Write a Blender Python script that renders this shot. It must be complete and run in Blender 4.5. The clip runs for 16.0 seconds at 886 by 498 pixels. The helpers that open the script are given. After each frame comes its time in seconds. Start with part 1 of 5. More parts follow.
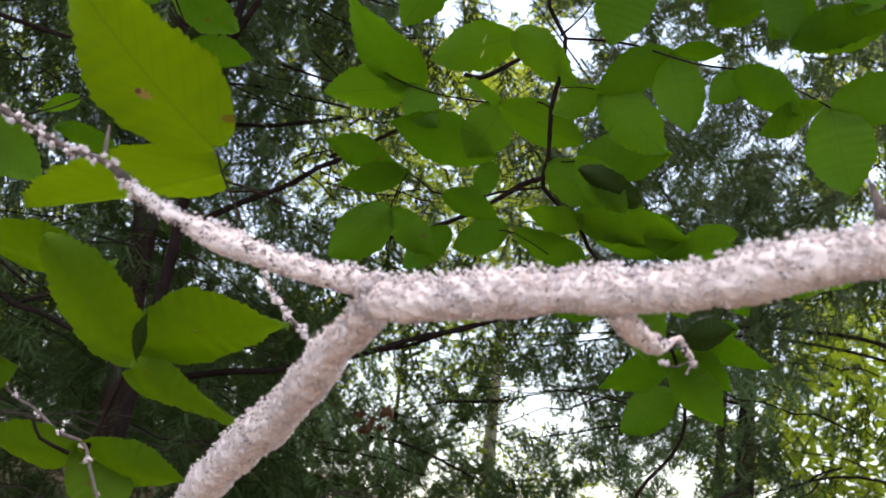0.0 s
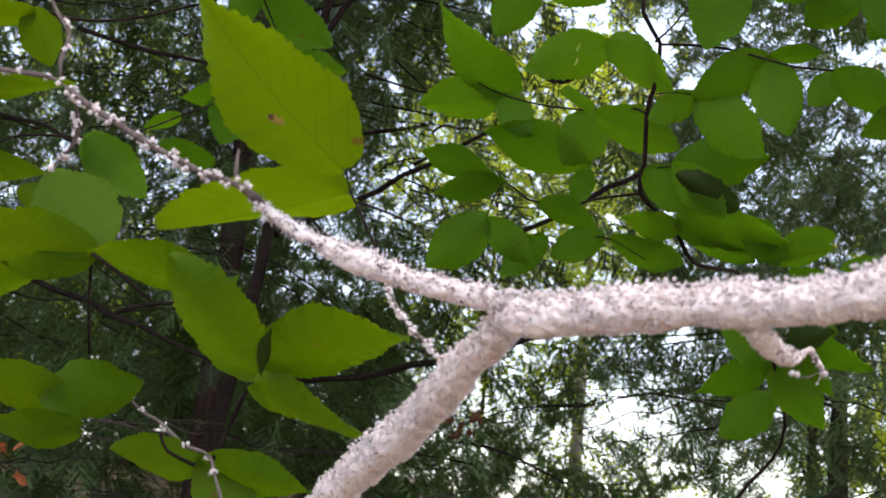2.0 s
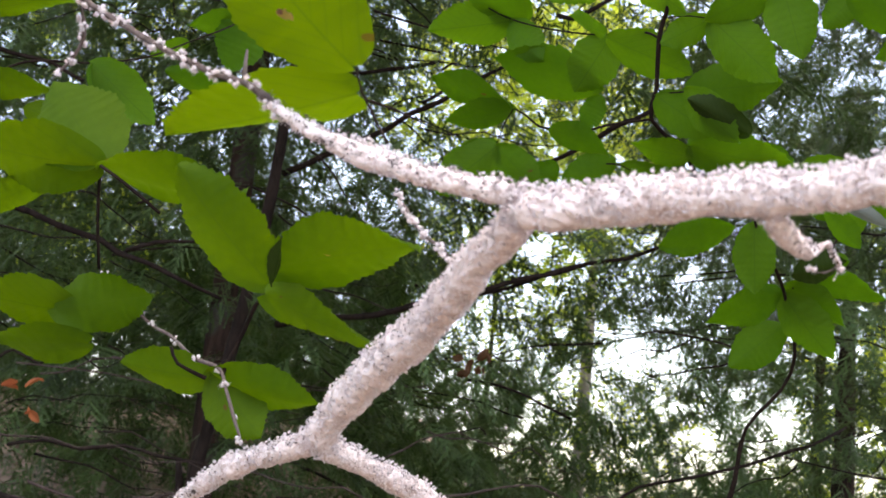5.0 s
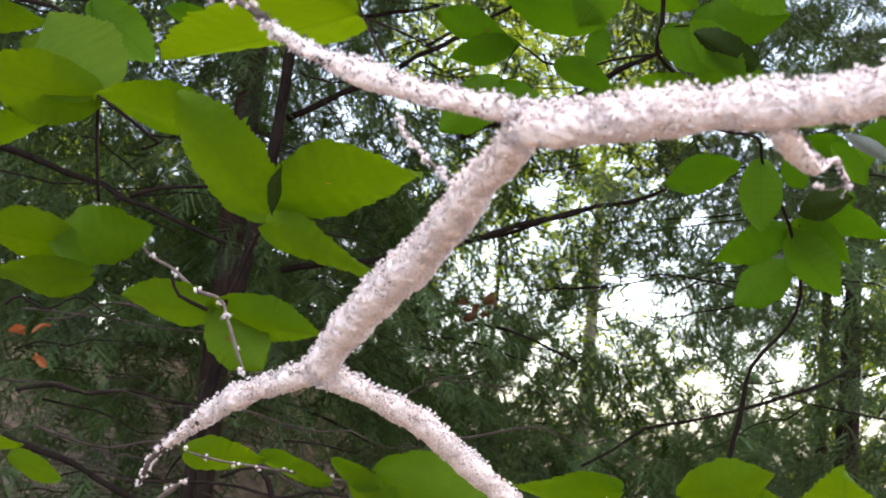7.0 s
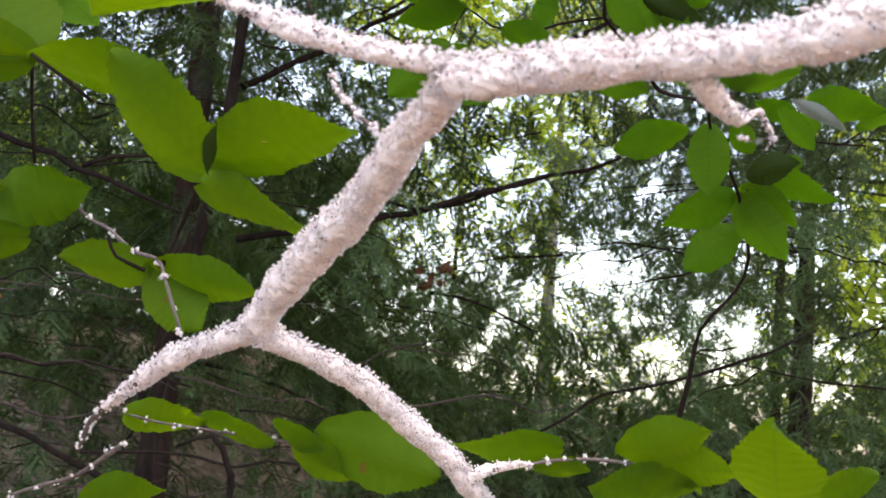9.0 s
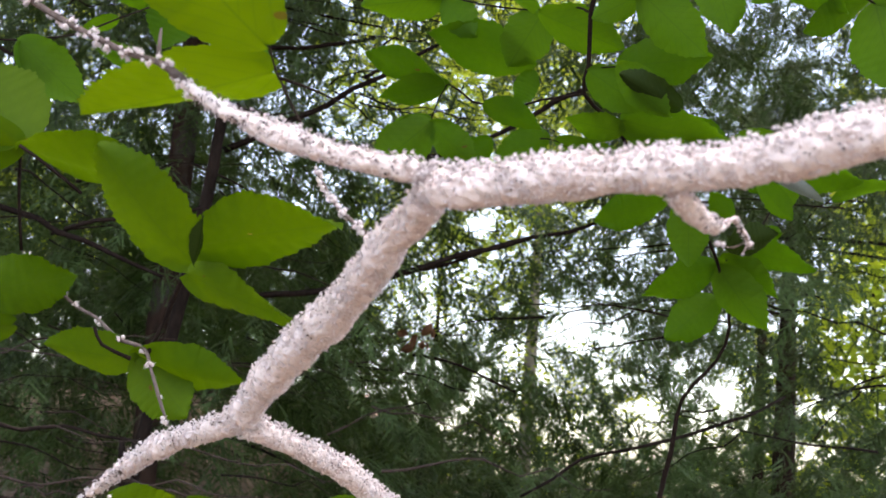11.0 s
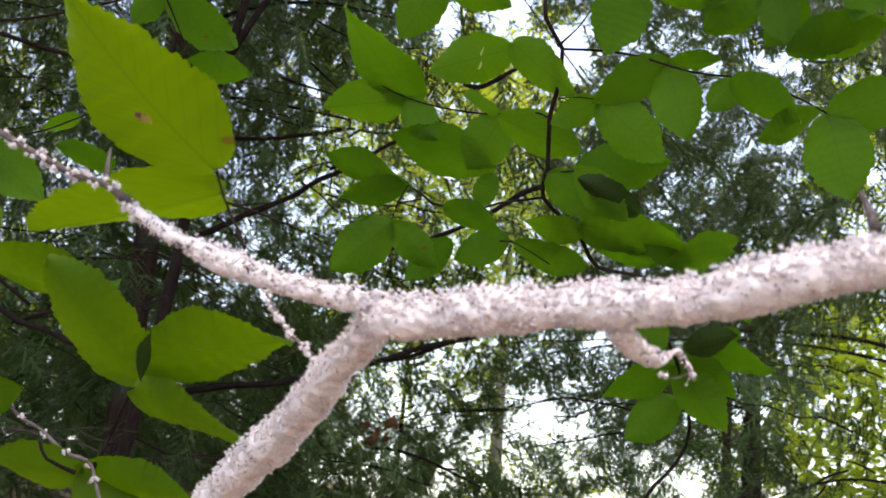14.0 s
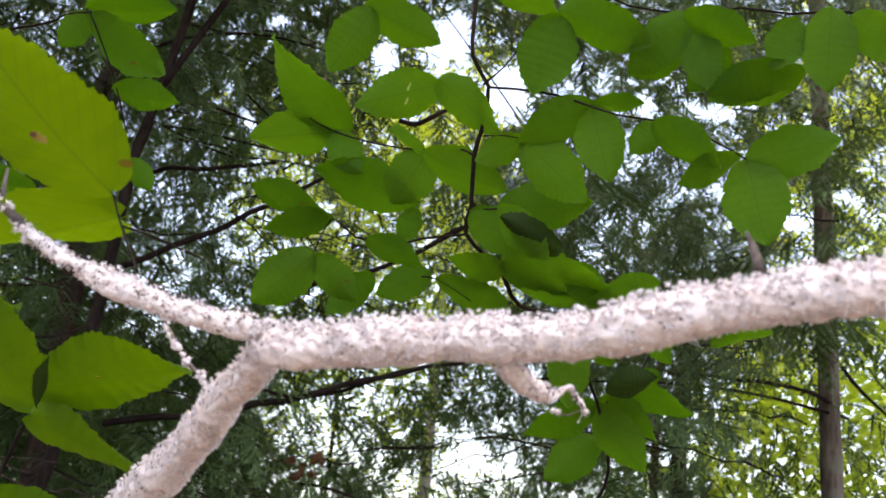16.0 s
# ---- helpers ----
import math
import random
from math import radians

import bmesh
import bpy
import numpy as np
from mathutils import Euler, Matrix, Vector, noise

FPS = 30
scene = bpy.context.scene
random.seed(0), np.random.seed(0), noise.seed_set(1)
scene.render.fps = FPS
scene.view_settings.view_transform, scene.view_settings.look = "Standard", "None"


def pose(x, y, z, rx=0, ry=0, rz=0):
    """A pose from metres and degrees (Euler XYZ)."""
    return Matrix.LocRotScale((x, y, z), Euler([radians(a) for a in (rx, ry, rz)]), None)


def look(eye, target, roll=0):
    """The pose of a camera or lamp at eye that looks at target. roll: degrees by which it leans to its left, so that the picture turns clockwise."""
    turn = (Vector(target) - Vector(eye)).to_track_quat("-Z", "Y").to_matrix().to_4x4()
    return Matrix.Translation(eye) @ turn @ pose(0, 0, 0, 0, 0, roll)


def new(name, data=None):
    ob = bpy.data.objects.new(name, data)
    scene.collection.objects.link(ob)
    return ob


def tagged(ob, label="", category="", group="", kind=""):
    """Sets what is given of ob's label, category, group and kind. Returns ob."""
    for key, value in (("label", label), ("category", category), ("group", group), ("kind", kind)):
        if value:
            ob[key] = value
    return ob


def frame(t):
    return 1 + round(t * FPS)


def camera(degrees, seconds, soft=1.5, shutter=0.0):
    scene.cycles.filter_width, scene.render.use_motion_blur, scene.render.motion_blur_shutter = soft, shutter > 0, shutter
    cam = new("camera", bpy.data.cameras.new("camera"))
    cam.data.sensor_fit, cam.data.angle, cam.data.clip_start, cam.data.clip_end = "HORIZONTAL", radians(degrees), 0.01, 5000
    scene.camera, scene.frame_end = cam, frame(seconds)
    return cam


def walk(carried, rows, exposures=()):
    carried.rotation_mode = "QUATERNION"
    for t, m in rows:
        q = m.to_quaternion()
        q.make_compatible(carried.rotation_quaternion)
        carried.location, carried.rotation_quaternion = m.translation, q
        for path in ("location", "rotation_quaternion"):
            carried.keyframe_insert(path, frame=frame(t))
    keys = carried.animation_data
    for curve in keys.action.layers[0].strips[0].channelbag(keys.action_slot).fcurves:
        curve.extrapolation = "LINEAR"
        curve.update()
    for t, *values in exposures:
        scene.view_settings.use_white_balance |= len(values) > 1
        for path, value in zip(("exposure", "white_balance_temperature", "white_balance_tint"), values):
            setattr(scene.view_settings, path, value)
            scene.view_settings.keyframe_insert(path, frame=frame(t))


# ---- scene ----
cam = camera(38.1, 16.0)
cam.data.dof.use_dof = True
cam.data.dof.focus_distance, cam.data.dof.aperture_fstop = 1.1, 27.0
PATH = [
    (0, (0.021, -0.094, 1.487), (0.011, 1.838, 2.003), 5.9),
    (0.5, (0.017, -0.1, 1.488), (-0.027, 1.832, 2.002), 5.7),
    (1, (0.013, -0.097, 1.489), (-0.062, 1.834, 2.003), 5.7),
    (1.5, (0.009, -0.099, 1.489), (-0.094, 1.832, 2.0), 5.6),
    (2, (0.001, -0.107, 1.487), (-0.134, 1.822, 1.997), 5.8),
    (2.5, (-0.004, -0.107, 1.488), (-0.164, 1.822, 1.99), 5.5),
    (3, (-0.003, -0.108, 1.485), (-0.171, 1.824, 1.978), 5.8),
    (3.5, (-0.003, -0.105, 1.482), (-0.152, 1.832, 1.957), 5.8),
    (4, (-0.001, -0.101, 1.479), (-0.145, 1.84, 1.937), 5.8),
    (4.2, (0.0, -0.098, 1.476), (-0.138, 1.845, 1.927), 6.0),
    (6.3, (0.001, -0.094, 1.465), (-0.146, 1.866, 1.835), 5.4),
    (6.5, (0.001, -0.092, 1.463), (-0.145, 1.87, 1.823), 5.4),
    (7, (0.003, -0.086, 1.461), (-0.14, 1.879, 1.803), 5.5),
    (7.5, (0.005, -0.084, 1.459), (-0.123, 1.886, 1.779), 5.1),
    (8, (0.01, -0.084, 1.456), (-0.101, 1.889, 1.763), 5.2),
    (8.5, (0.015, -0.084, 1.456), (-0.077, 1.891, 1.76), 5.2),
    (8.7, (0.016, -0.084, 1.455), (-0.069, 1.891, 1.756), 5.1),
    (10.8, (0.014, -0.092, 1.47), (-0.038, 1.872, 1.847), 4.7),
    (11, (0.014, -0.097, 1.472), (-0.041, 1.864, 1.865), 4.7),
    (11.5, (0.013, -0.101, 1.475), (-0.056, 1.852, 1.899), 4.3),
    (12, (0.016, -0.101, 1.479), (-0.057, 1.846, 1.932), 4.4),
    (12.5, (0.016, -0.096, 1.486), (-0.046, 1.843, 1.971), 4.6),
    (13, (0.018, -0.096, 1.487), (-0.026, 1.841, 1.983), 4.7),
    (13.5, (0.022, -0.099, 1.488), (-0.001, 1.835, 1.998), 4.8),
    (14, (0.022, -0.1, 1.489), (0.007, 1.829, 2.018), 4.9),
    (14.5, (0.025, -0.099, 1.488), (0.026, 1.825, 2.035), 5.4),
    (15, (0.026, -0.101, 1.488), (0.046, 1.82, 2.048), 5.4),
    (15.5, (0.032, -0.098, 1.487), (0.076, 1.818, 2.06), 5.6),
    (16, (0.038, -0.097, 1.489), (0.117, 1.811, 2.082), 5.7),
]
# the phone's exposure and white balance
EXPOSURES = [(0, 2.09, 8080, 15), (2, 2.17, 8080, 15), (2.7, 2.35, 8080, 15), (5, 2.51, 8080, 15), (7, 2.61, 8080, 15), (8.7, 2.61, 8080, 15), (11, 2.43, 8080, 15), (12.2, 2.29, 8080, 15), (14, 2.29, 8080, 15), (16, 2.37, 8080, 15)]
walk(cam, [(t, look(eye, target, roll)) for t, eye, target, roll in PATH], EXPOSURES)

# ---- light ----
world = bpy.data.worlds.new("sky")
scene.world = world
world.use_nodes = True
wn = world.node_tree.nodes
wn.clear()
sky = wn.new("ShaderNodeTexSky")
sky.sky_type = "NISHITA"
sky.sun_disc = False
sky.sun_elevation, sky.sun_rotation = radians(82), radians(150)
sky.air_density, sky.dust_density, sky.ozone_density = 1.0, 2.6, 0.2
backg = wn.new("ShaderNodeBackground")
backg.inputs["Strength"].default_value = 0.15
wout = wn.new("ShaderNodeOutputWorld")
world.node_tree.links.new(sky.outputs[0], backg.inputs[0])
world.node_tree.links.new(backg.outputs[0], wout.inputs[0])
sun_data = bpy.data.lights.new("sun", "SUN")
sun_data.energy, sun_data.angle, sun_data.color = 0.55, radians(90), (1.0, 0.97, 0.93)
sun = new("sun", sun_data)
# the sun stands almost overhead, softened by cloud
sun.matrix_world = look((0.07, -0.12, 0.99), (0, 0, 0))


# ---- materials ----
def material(name, rough=0.8):
    m = bpy.data.materials.new(name)
    m.use_nodes = True
    nt = m.node_tree
    b = nt.nodes["Principled BSDF"]
    b.inputs["Roughness"].default_value = rough
    return m, nt, b


def node(nt, kind, **kw):
    n = nt.nodes.new(kind)
    for k, v in kw.items():
        n.inputs[k.replace("_", " ")].default_value = v
    return n


def ramp(nt, fac, stops):
    n = nt.nodes.new("ShaderNodeValToRGB")
    el = n.color_ramp.elements
    while len(el) < len(stops):
        el.new(0.5)
    for e, (p, c) in zip(el, stops):
        e.position, e.color = p, (*c, 1)
    nt.links.new(fac, n.inputs[0])
    return n.outputs[0]


def mixc(nt, fac, a, b, mode="MIX"):
    n = nt.nodes.new("ShaderNodeMix")
    n.data_type, n.blend_type = "RGBA", mode
    for sock, v in ((n.inputs[0], fac), (n.inputs[6], a), (n.inputs[7], b)):
        if isinstance(v, (int, float)):
            sock.default_value = v
        elif isinstance(v, tuple):
            sock.default_value = (*v, 1)
        else:
            nt.links.new(v, sock)
    return n.outputs[2]


def math_node(nt, op, a, b=0.0, c=0.0):
    n = nt.nodes.new("ShaderNodeMath")
    n.operation = op
    for sock, v in zip(n.inputs, (a, b, c)):
        if isinstance(v, (int, float)):
            sock.default_value = v
        else:
            nt.links.new(v, sock)
    return n.outputs[0]


def bump(nt, b, height, strength, distance):
    n = node(nt, "ShaderNodeBump", Strength=strength, Distance=distance)
    nt.links.new(height, n.inputs["Height"])
    nt.links.new(n.outputs[0], b.inputs["Normal"])
    return n


def thin(nt, b, colour, share):
    """Mix the surface with light that passes through it."""
    tr = nt.nodes.new("ShaderNodeBsdfTranslucent")
    if isinstance(colour, tuple):
        tr.inputs[0].default_value = (*colour, 1)
    else:
        nt.links.new(colour, tr.inputs[0])
    mx = nt.nodes.new("ShaderNodeMixShader")
    mx.inputs[0].default_value = share
    nt.links.new(b.outputs[0], mx.inputs[1])
    nt.links.new(tr.outputs[0], mx.inputs[2])
    nt.links.new(mx.outputs[0], nt.nodes["Material Output"].inputs[0])


def leaf_material(name, dark, light, through_dark, through_light, share=0.55, spots=0.78):
    m, nt, b = material(name, 0.6)
    b.inputs["Specular IOR Level"].default_value = 0.15
    uv = nt.nodes.new("ShaderNodeUVMap")
    sep = nt.nodes.new("ShaderNodeSeparateXYZ")
    nt.links.new(uv.outputs[0], sep.inputs[0])
    u = math_node(nt, "ABSOLUTE", math_node(nt, "SUBTRACT", sep.outputs[0], 0.5))
    # side veins run forward from the midrib
    wave = math_node(nt, "FRACT", math_node(nt, "MULTIPLY", math_node(nt, "SUBTRACT", sep.outputs[1], math_node(nt, "MULTIPLY", u, 0.75)), 9.5))
    vein = math_node(nt, "LESS_THAN", math_node(nt, "ABSOLUTE", math_node(nt, "SUBTRACT", wave, 0.5)), 0.075)
    rib = math_node(nt, "LESS_THAN", u, 0.013)
    veins = math_node(nt, "MAXIMUM", math_node(nt, "MULTIPLY", vein, 0.5), rib)
    pos = nt.nodes.new("ShaderNodeTexCoord")
    n1 = node(nt, "ShaderNodeTexNoise", Scale=14.0, Detail=3.0)
    n2 = node(nt, "ShaderNodeTexNoise", Scale=160.0, Detail=3.0)
    n3 = node(nt, "ShaderNodeTexNoise", Scale=45.0, Detail=1.0)
    geo = nt.nodes.new("ShaderNodeNewGeometry")
    for n in (n1, n2, n3):
        nt.links.new(geo.outputs["Position"], n.inputs["Vector"])
    rnd = nt.nodes.new("ShaderNodeObjectInfo")
    f = math_node(nt, "MULTIPLY_ADD", n1.outputs[0], 0.6, math_node(nt, "MULTIPLY", rnd.outputs["Random"], 0.4))
    f = math_node(nt, "MULTIPLY_ADD", n2.outputs[0], 0.25, f)
    base = ramp(nt, f, [(0.3, dark), (0.8, light)])
    base = mixc(nt, math_node(nt, "MULTIPLY", veins, 0.35), base, tuple(min(1, 1.5 * c + 0.01) for c in light))
    spot = math_node(nt, "GREATER_THAN", n3.outputs[0], spots)
    base = mixc(nt, math_node(nt, "MULTIPLY", spot, 0.8), base, (0.16, 0.09, 0.025))
    nt.links.new(base, b.inputs["Base Color"])
    tc = ramp(nt, f, [(0.3, through_dark), (0.8, through_light)])
    tc = mixc(nt, math_node(nt, "MULTIPLY", veins, 0.5), tc, tuple(0.6 * c for c in through_dark))
    tc = mixc(nt, math_node(nt, "MULTIPLY", spot, 0.7), tc, (0.1, 0.05, 0.01))
    h = math_node(nt, "ADD", math_node(nt, "MULTIPLY", veins, 0.5), math_node(nt, "MULTIPLY", n2.outputs[0], 0.4))
    bump(nt, b, h, 0.35, 0.0006)
    thin(nt, b, tc, share)
    return m


def bark_material(name, dark, light, scale=30.0, depth=0.004, stretch=5.0, lichen=None):
    m, nt, b = material(name, 0.9)
    b.inputs["Specular IOR Level"].default_value = 0.08
    tc = nt.nodes.new("ShaderNodeTexCoord")
    mp = nt.nodes.new("ShaderNodeMapping")
    mp.inputs["Scale"].default_value = (1, 1, 1 / stretch)
    nt.links.new(tc.outputs["Object"], mp.inputs[0])
    n1 = node(nt, "ShaderNodeTexNoise", Scale=scale, Detail=6.0, Roughness=0.65)
    n2 = node(nt, "ShaderNodeTexNoise", Scale=scale * 0.12, Detail=2.0)
    nt.links.new(mp.outputs[0], n1.inputs["Vector"])
    nt.links.new(tc.outputs["Object"], n2.inputs["Vector"])
    f = math_node(nt, "MULTIPLY_ADD", n2.outputs[0], 0.4, math_node(nt, "MULTIPLY", n1.outputs[0], 0.7))
    col = ramp(nt, f, [(0.38, dark), (0.72, light)])
    if lichen:
        patch = ramp(nt, n2.outputs[0], [(0.55, (0, 0, 0)), (0.62, (1, 1, 1))])
        col = mixc(nt, patch, col, lichen)
    nt.links.new(col, b.inputs["Base Color"])
    bump(nt, b, n1.outputs[0], 0.8, depth)
    return m


def foliage_material(name, dark, light, share, through_col, spray=5.0):
    m, nt, b = material(name, 0.45)
    b.inputs["Specular IOR Level"].default_value = 0.14
    geo = nt.nodes.new("ShaderNodeNewGeometry")
    n1 = node(nt, "ShaderNodeTexNoise", Scale=1.3, Detail=2.0)
    nt.links.new(geo.outputs["Position"], n1.inputs["Vector"])
    # light and shade put into colour: whole sprays lighter or darker, single needles little
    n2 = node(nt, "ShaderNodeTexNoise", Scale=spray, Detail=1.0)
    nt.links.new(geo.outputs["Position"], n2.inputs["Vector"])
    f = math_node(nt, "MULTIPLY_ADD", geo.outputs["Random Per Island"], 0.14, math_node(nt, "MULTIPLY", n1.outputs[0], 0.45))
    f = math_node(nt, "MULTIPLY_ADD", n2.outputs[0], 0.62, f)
    # the pale stop paints in highlights, the dark one shaded gaps
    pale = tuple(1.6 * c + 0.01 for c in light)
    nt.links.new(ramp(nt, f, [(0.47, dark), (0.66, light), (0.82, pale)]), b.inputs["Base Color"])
    thin(nt, b, through_col, share)
    return m


M_LEAF = leaf_material("beech_leaf_near", (0.037, 0.100, 0.004), (0.072, 0.152, 0.006), (0.067, 0.148, 0.002), (0.124, 0.220, 0.003))
M_LEAF_FAR = leaf_material("beech_leaf_shade", (0.030, 0.106, 0.005), (0.060, 0.152, 0.008), (0.058, 0.168, 0.003), (0.100, 0.242, 0.006))
M_RED = leaf_material("dry_red_leaf", (0.20, 0.05, 0.02), (0.36, 0.12, 0.05), (0.35, 0.08, 0.03), (0.5, 0.16, 0.06), 0.4, 0.9)
M_BROWN = leaf_material("dry_brown_leaf", (0.05, 0.025, 0.012), (0.12, 0.06, 0.03), (0.08, 0.04, 0.02), (0.12, 0.06, 0.03), 0.3, 0.9)
# a green leaf with shade put into its colour
M_SHADE = leaf_material("shaded_green_leaf", (0.012, 0.030, 0.004), (0.024, 0.050, 0.006), (0.014, 0.034, 0.002), (0.026, 0.056, 0.003), 0.35, 0.9)
M_MINE = leaf_material("mined_leaf", (0.30, 0.36, 0.10), (0.42, 0.48, 0.16), (0.45, 0.52, 0.12), (0.60, 0.66, 0.2), 0.6, 0.95)
# reflected sky is put into this leaf's pale colour
M_SKY_SHEEN = leaf_material("sky_sheen_leaf", (0.16, 0.20, 0.20), (0.26, 0.31, 0.32), (0.10, 0.15, 0.13), (0.16, 0.22, 0.19), 0.3, 0.95)
M_SPOT = leaf_material("leaf_blemish", (0.22, 0.15, 0.03), (0.36, 0.26, 0.07), (0.26, 0.18, 0.02), (0.40, 0.28, 0.05), 0.5, 0.95)
# near-black: the look of stems against the light is put into the colour
M_TWIG = bark_material("twig_bark", (0.007, 0.005, 0.0045), (0.026, 0.019, 0.016), 300.0, 0.0005)
M_BRANCH = bark_material("branch_bark", (0.060, 0.048, 0.045), (0.17, 0.142, 0.138), 350.0, 0.0006, 2.0)
M_TRUNK = bark_material("hemlock_bark", (0.013, 0.009, 0.008), (0.058, 0.038, 0.032), 45.0, 0.012, 6.0, (0.050, 0.050, 0.042))
M_GREY = bark_material("grey_hemlock_bark", (0.045, 0.036, 0.031), (0.19, 0.158, 0.138), 45.0, 0.012, 6.0, (0.15, 0.15, 0.125))
# near-black bark of limbs, boughs and thin stems
M_DARK = bark_material("dark_bark", (0.006, 0.0045, 0.004), (0.026, 0.019, 0.017), 60.0, 0.004, 4.0)
M_DEAD = bark_material("dead_twig_bark", (0.020, 0.015, 0.014), (0.085, 0.066, 0.060), 120.0, 0.001)
M_BEECH = bark_material("beech_bark", (0.16, 0.15, 0.14), (0.34, 0.33, 0.31), 12.0, 0.003, 1.0)
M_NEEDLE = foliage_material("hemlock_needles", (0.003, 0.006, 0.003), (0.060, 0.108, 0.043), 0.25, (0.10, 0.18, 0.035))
M_FAR = foliage_material("far_foliage", (0.010, 0.022, 0.007), (0.062, 0.102, 0.034), 0.3, (0.11, 0.18, 0.035), 2.5)
M_MAPLE = foliage_material("maple_leaves", (0.10, 0.18, 0.02), (0.26, 0.36, 0.04), 0.6, (0.50, 0.64, 0.06))

M_WOOL, wnt, wb = material("white_wool", 0.95)
wgeo = wnt.nodes.new("ShaderNodeNewGeometry")
wn1 = node(wnt, "ShaderNodeTexNoise", Scale=1500.0, Detail=3.0)
wn2 = node(wnt, "ShaderNodeTexNoise", Scale=60.0, Detail=2.0)
for q in (wn1, wn2):
    wnt.links.new(wgeo.outputs["Position"], q.inputs["Vector"])
wf = math_node(wnt, "MULTIPLY_ADD", wn2.outputs[0], 0.5, math_node(wnt, "MULTIPLY", wgeo.outputs["Random Per Island"], 0.5))
wc = ramp(wnt, wf, [(0.10, (0.66, 0.61, 0.64)), (0.25, (0.76, 0.715, 0.74)), (0.75, (0.83, 0.795, 0.82))])
wnt.links.new(wc, wb.inputs["Base Color"])
wb.inputs["Specular IOR Level"].default_value = 0.1
bump(wnt, wb, wn1.outputs[0], 0.9, 0.0006)
thin(wnt, wb, (0.90, 0.865, 0.89), 0.42)
M_FLECK = bark_material("dark_fleck", (0.042, 0.036, 0.040), (0.14, 0.115, 0.122), 900.0, 0.0001, 1.0)

M_FELT, fnt, fb = material("matted_wool", 0.95)
fgeo = fnt.nodes.new("ShaderNodeNewGeometry")
fn1 = node(fnt, "ShaderNodeTexNoise", Scale=420.0, Detail=4.0, Roughness=0.7)
fn2 = node(fnt, "ShaderNodeTexNoise", Scale=70.0, Detail=2.0)
for q in (fn1, fn2):
    fnt.links.new(fgeo.outputs["Position"], q.inputs["Vector"])
ff = math_node(fnt, "MULTIPLY_ADD", fn2.outputs[0], 0.45, math_node(fnt, "MULTIPLY", fn1.outputs[0], 0.6))
fnt.links.new(ramp(fnt, ff, [(0.34, (0.28, 0.22, 0.22)), (0.43, (0.58, 0.49, 0.49)), (0.54, (0.75, 0.685, 0.70))]), fb.inputs["Base Color"])
bump(fnt, fb, fn1.outputs[0], 0.5, 0.0006)

M_GROUND, gnt, gb = material("leaf_litter", 0.95)
ggeo = gnt.nodes.new("ShaderNodeNewGeometry")
gv = node(gnt, "ShaderNodeTexVoronoi", Scale=18.0)
gn = node(gnt, "ShaderNodeTexNoise", Scale=0.7, Detail=6.0)
for q in (gv, gn):
    gnt.links.new(ggeo.outputs["Position"], q.inputs["Vector"])
gcol = ramp(gnt, gv.outputs["Color"], [(0.1, (0.075, 0.052, 0.038)), (0.9, (0.30, 0.22, 0.165))])
gcol = mixc(gnt, gn.outputs[0], gcol, (0.15, 0.11, 0.082))
gnt.links.new(gcol, gb.inputs["Base Color"])
bump(gnt, gb, gv.outputs["Distance"], 0.8, 0.03)


# ---- building tools ----
def thing(name, at, label, category, group="", kind=""):
    ob = new(name)
    ob.location = at
    ob.empty_display_size = 0.05
    bpy.context.view_layer.update()
    return tagged(ob, label, category, group, kind)


def attach(ob, parent):
    ob.parent = parent
    ob.matrix_parent_inverse = Matrix.Translation(-parent.location) if parent.parent is None else Matrix()
    return ob


def mesh_part(name, verts, faces, mat, parent, smooth=True, label="", kind=""):
    me = bpy.data.meshes.new(name)
    verts, faces = np.asarray(verts, dtype=np.float32), np.asarray(faces, dtype=np.int32)
    me.vertices.add(len(verts))
    me.vertices.foreach_set("co", verts.ravel())
    k = faces.shape[1]
    me.loops.add(faces.size)
    me.loops.foreach_set("vertex_index", faces.ravel())
    me.polygons.add(len(faces))
    me.polygons.foreach_set("loop_start", np.arange(0, faces.size, k, dtype=np.int32))
    me.update(calc_edges=True)
    me.polygons.foreach_set("use_smooth", np.full(len(faces), smooth))
    me.materials.append(mat)
    ob = new(name, me)
    if parent is not None:
        attach(ob, parent)
    if label or kind:
        tagged(ob, label, "", "", kind)
    return ob


def spline(pts, step):
    """Points and radii along a smooth line through pts (x, y, z, r)."""
    p = np.array(pts, dtype=float)
    p = np.vstack([2 * p[0] - p[1], p, 2 * p[-1] - p[-2]])
    out = []
    for i in range(1, len(p) - 2):
        n = max(2, int(np.linalg.norm(p[i + 1, :3] - p[i, :3]) / step))
        for s in np.arange(n) / n:
            out.append(0.5 * (2 * p[i] + (p[i + 1] - p[i - 1]) * s + (2 * p[i - 1] - 5 * p[i] + 4 * p[i + 1] - p[i + 2]) * s ** 2
                              + (3 * p[i] - p[i - 1] - 3 * p[i + 1] + p[i + 2]) * s ** 3))
    out.append(p[-2])
    return np.array(out)


def frames_along(line):
    """Two unit vectors across the line at each of its points."""
    tan = np.gradient(line[:, :3], axis=0)
    tan /= np.linalg.norm(tan, axis=1)[:, None] + 1e-12
    ref = np.array([0.31, -0.2, 0.93])
    a = np.cross(tan, ref)
    a /= np.linalg.norm(a, axis=1)[:, None] + 1e-12
    return tan, a, np.cross(tan, a)


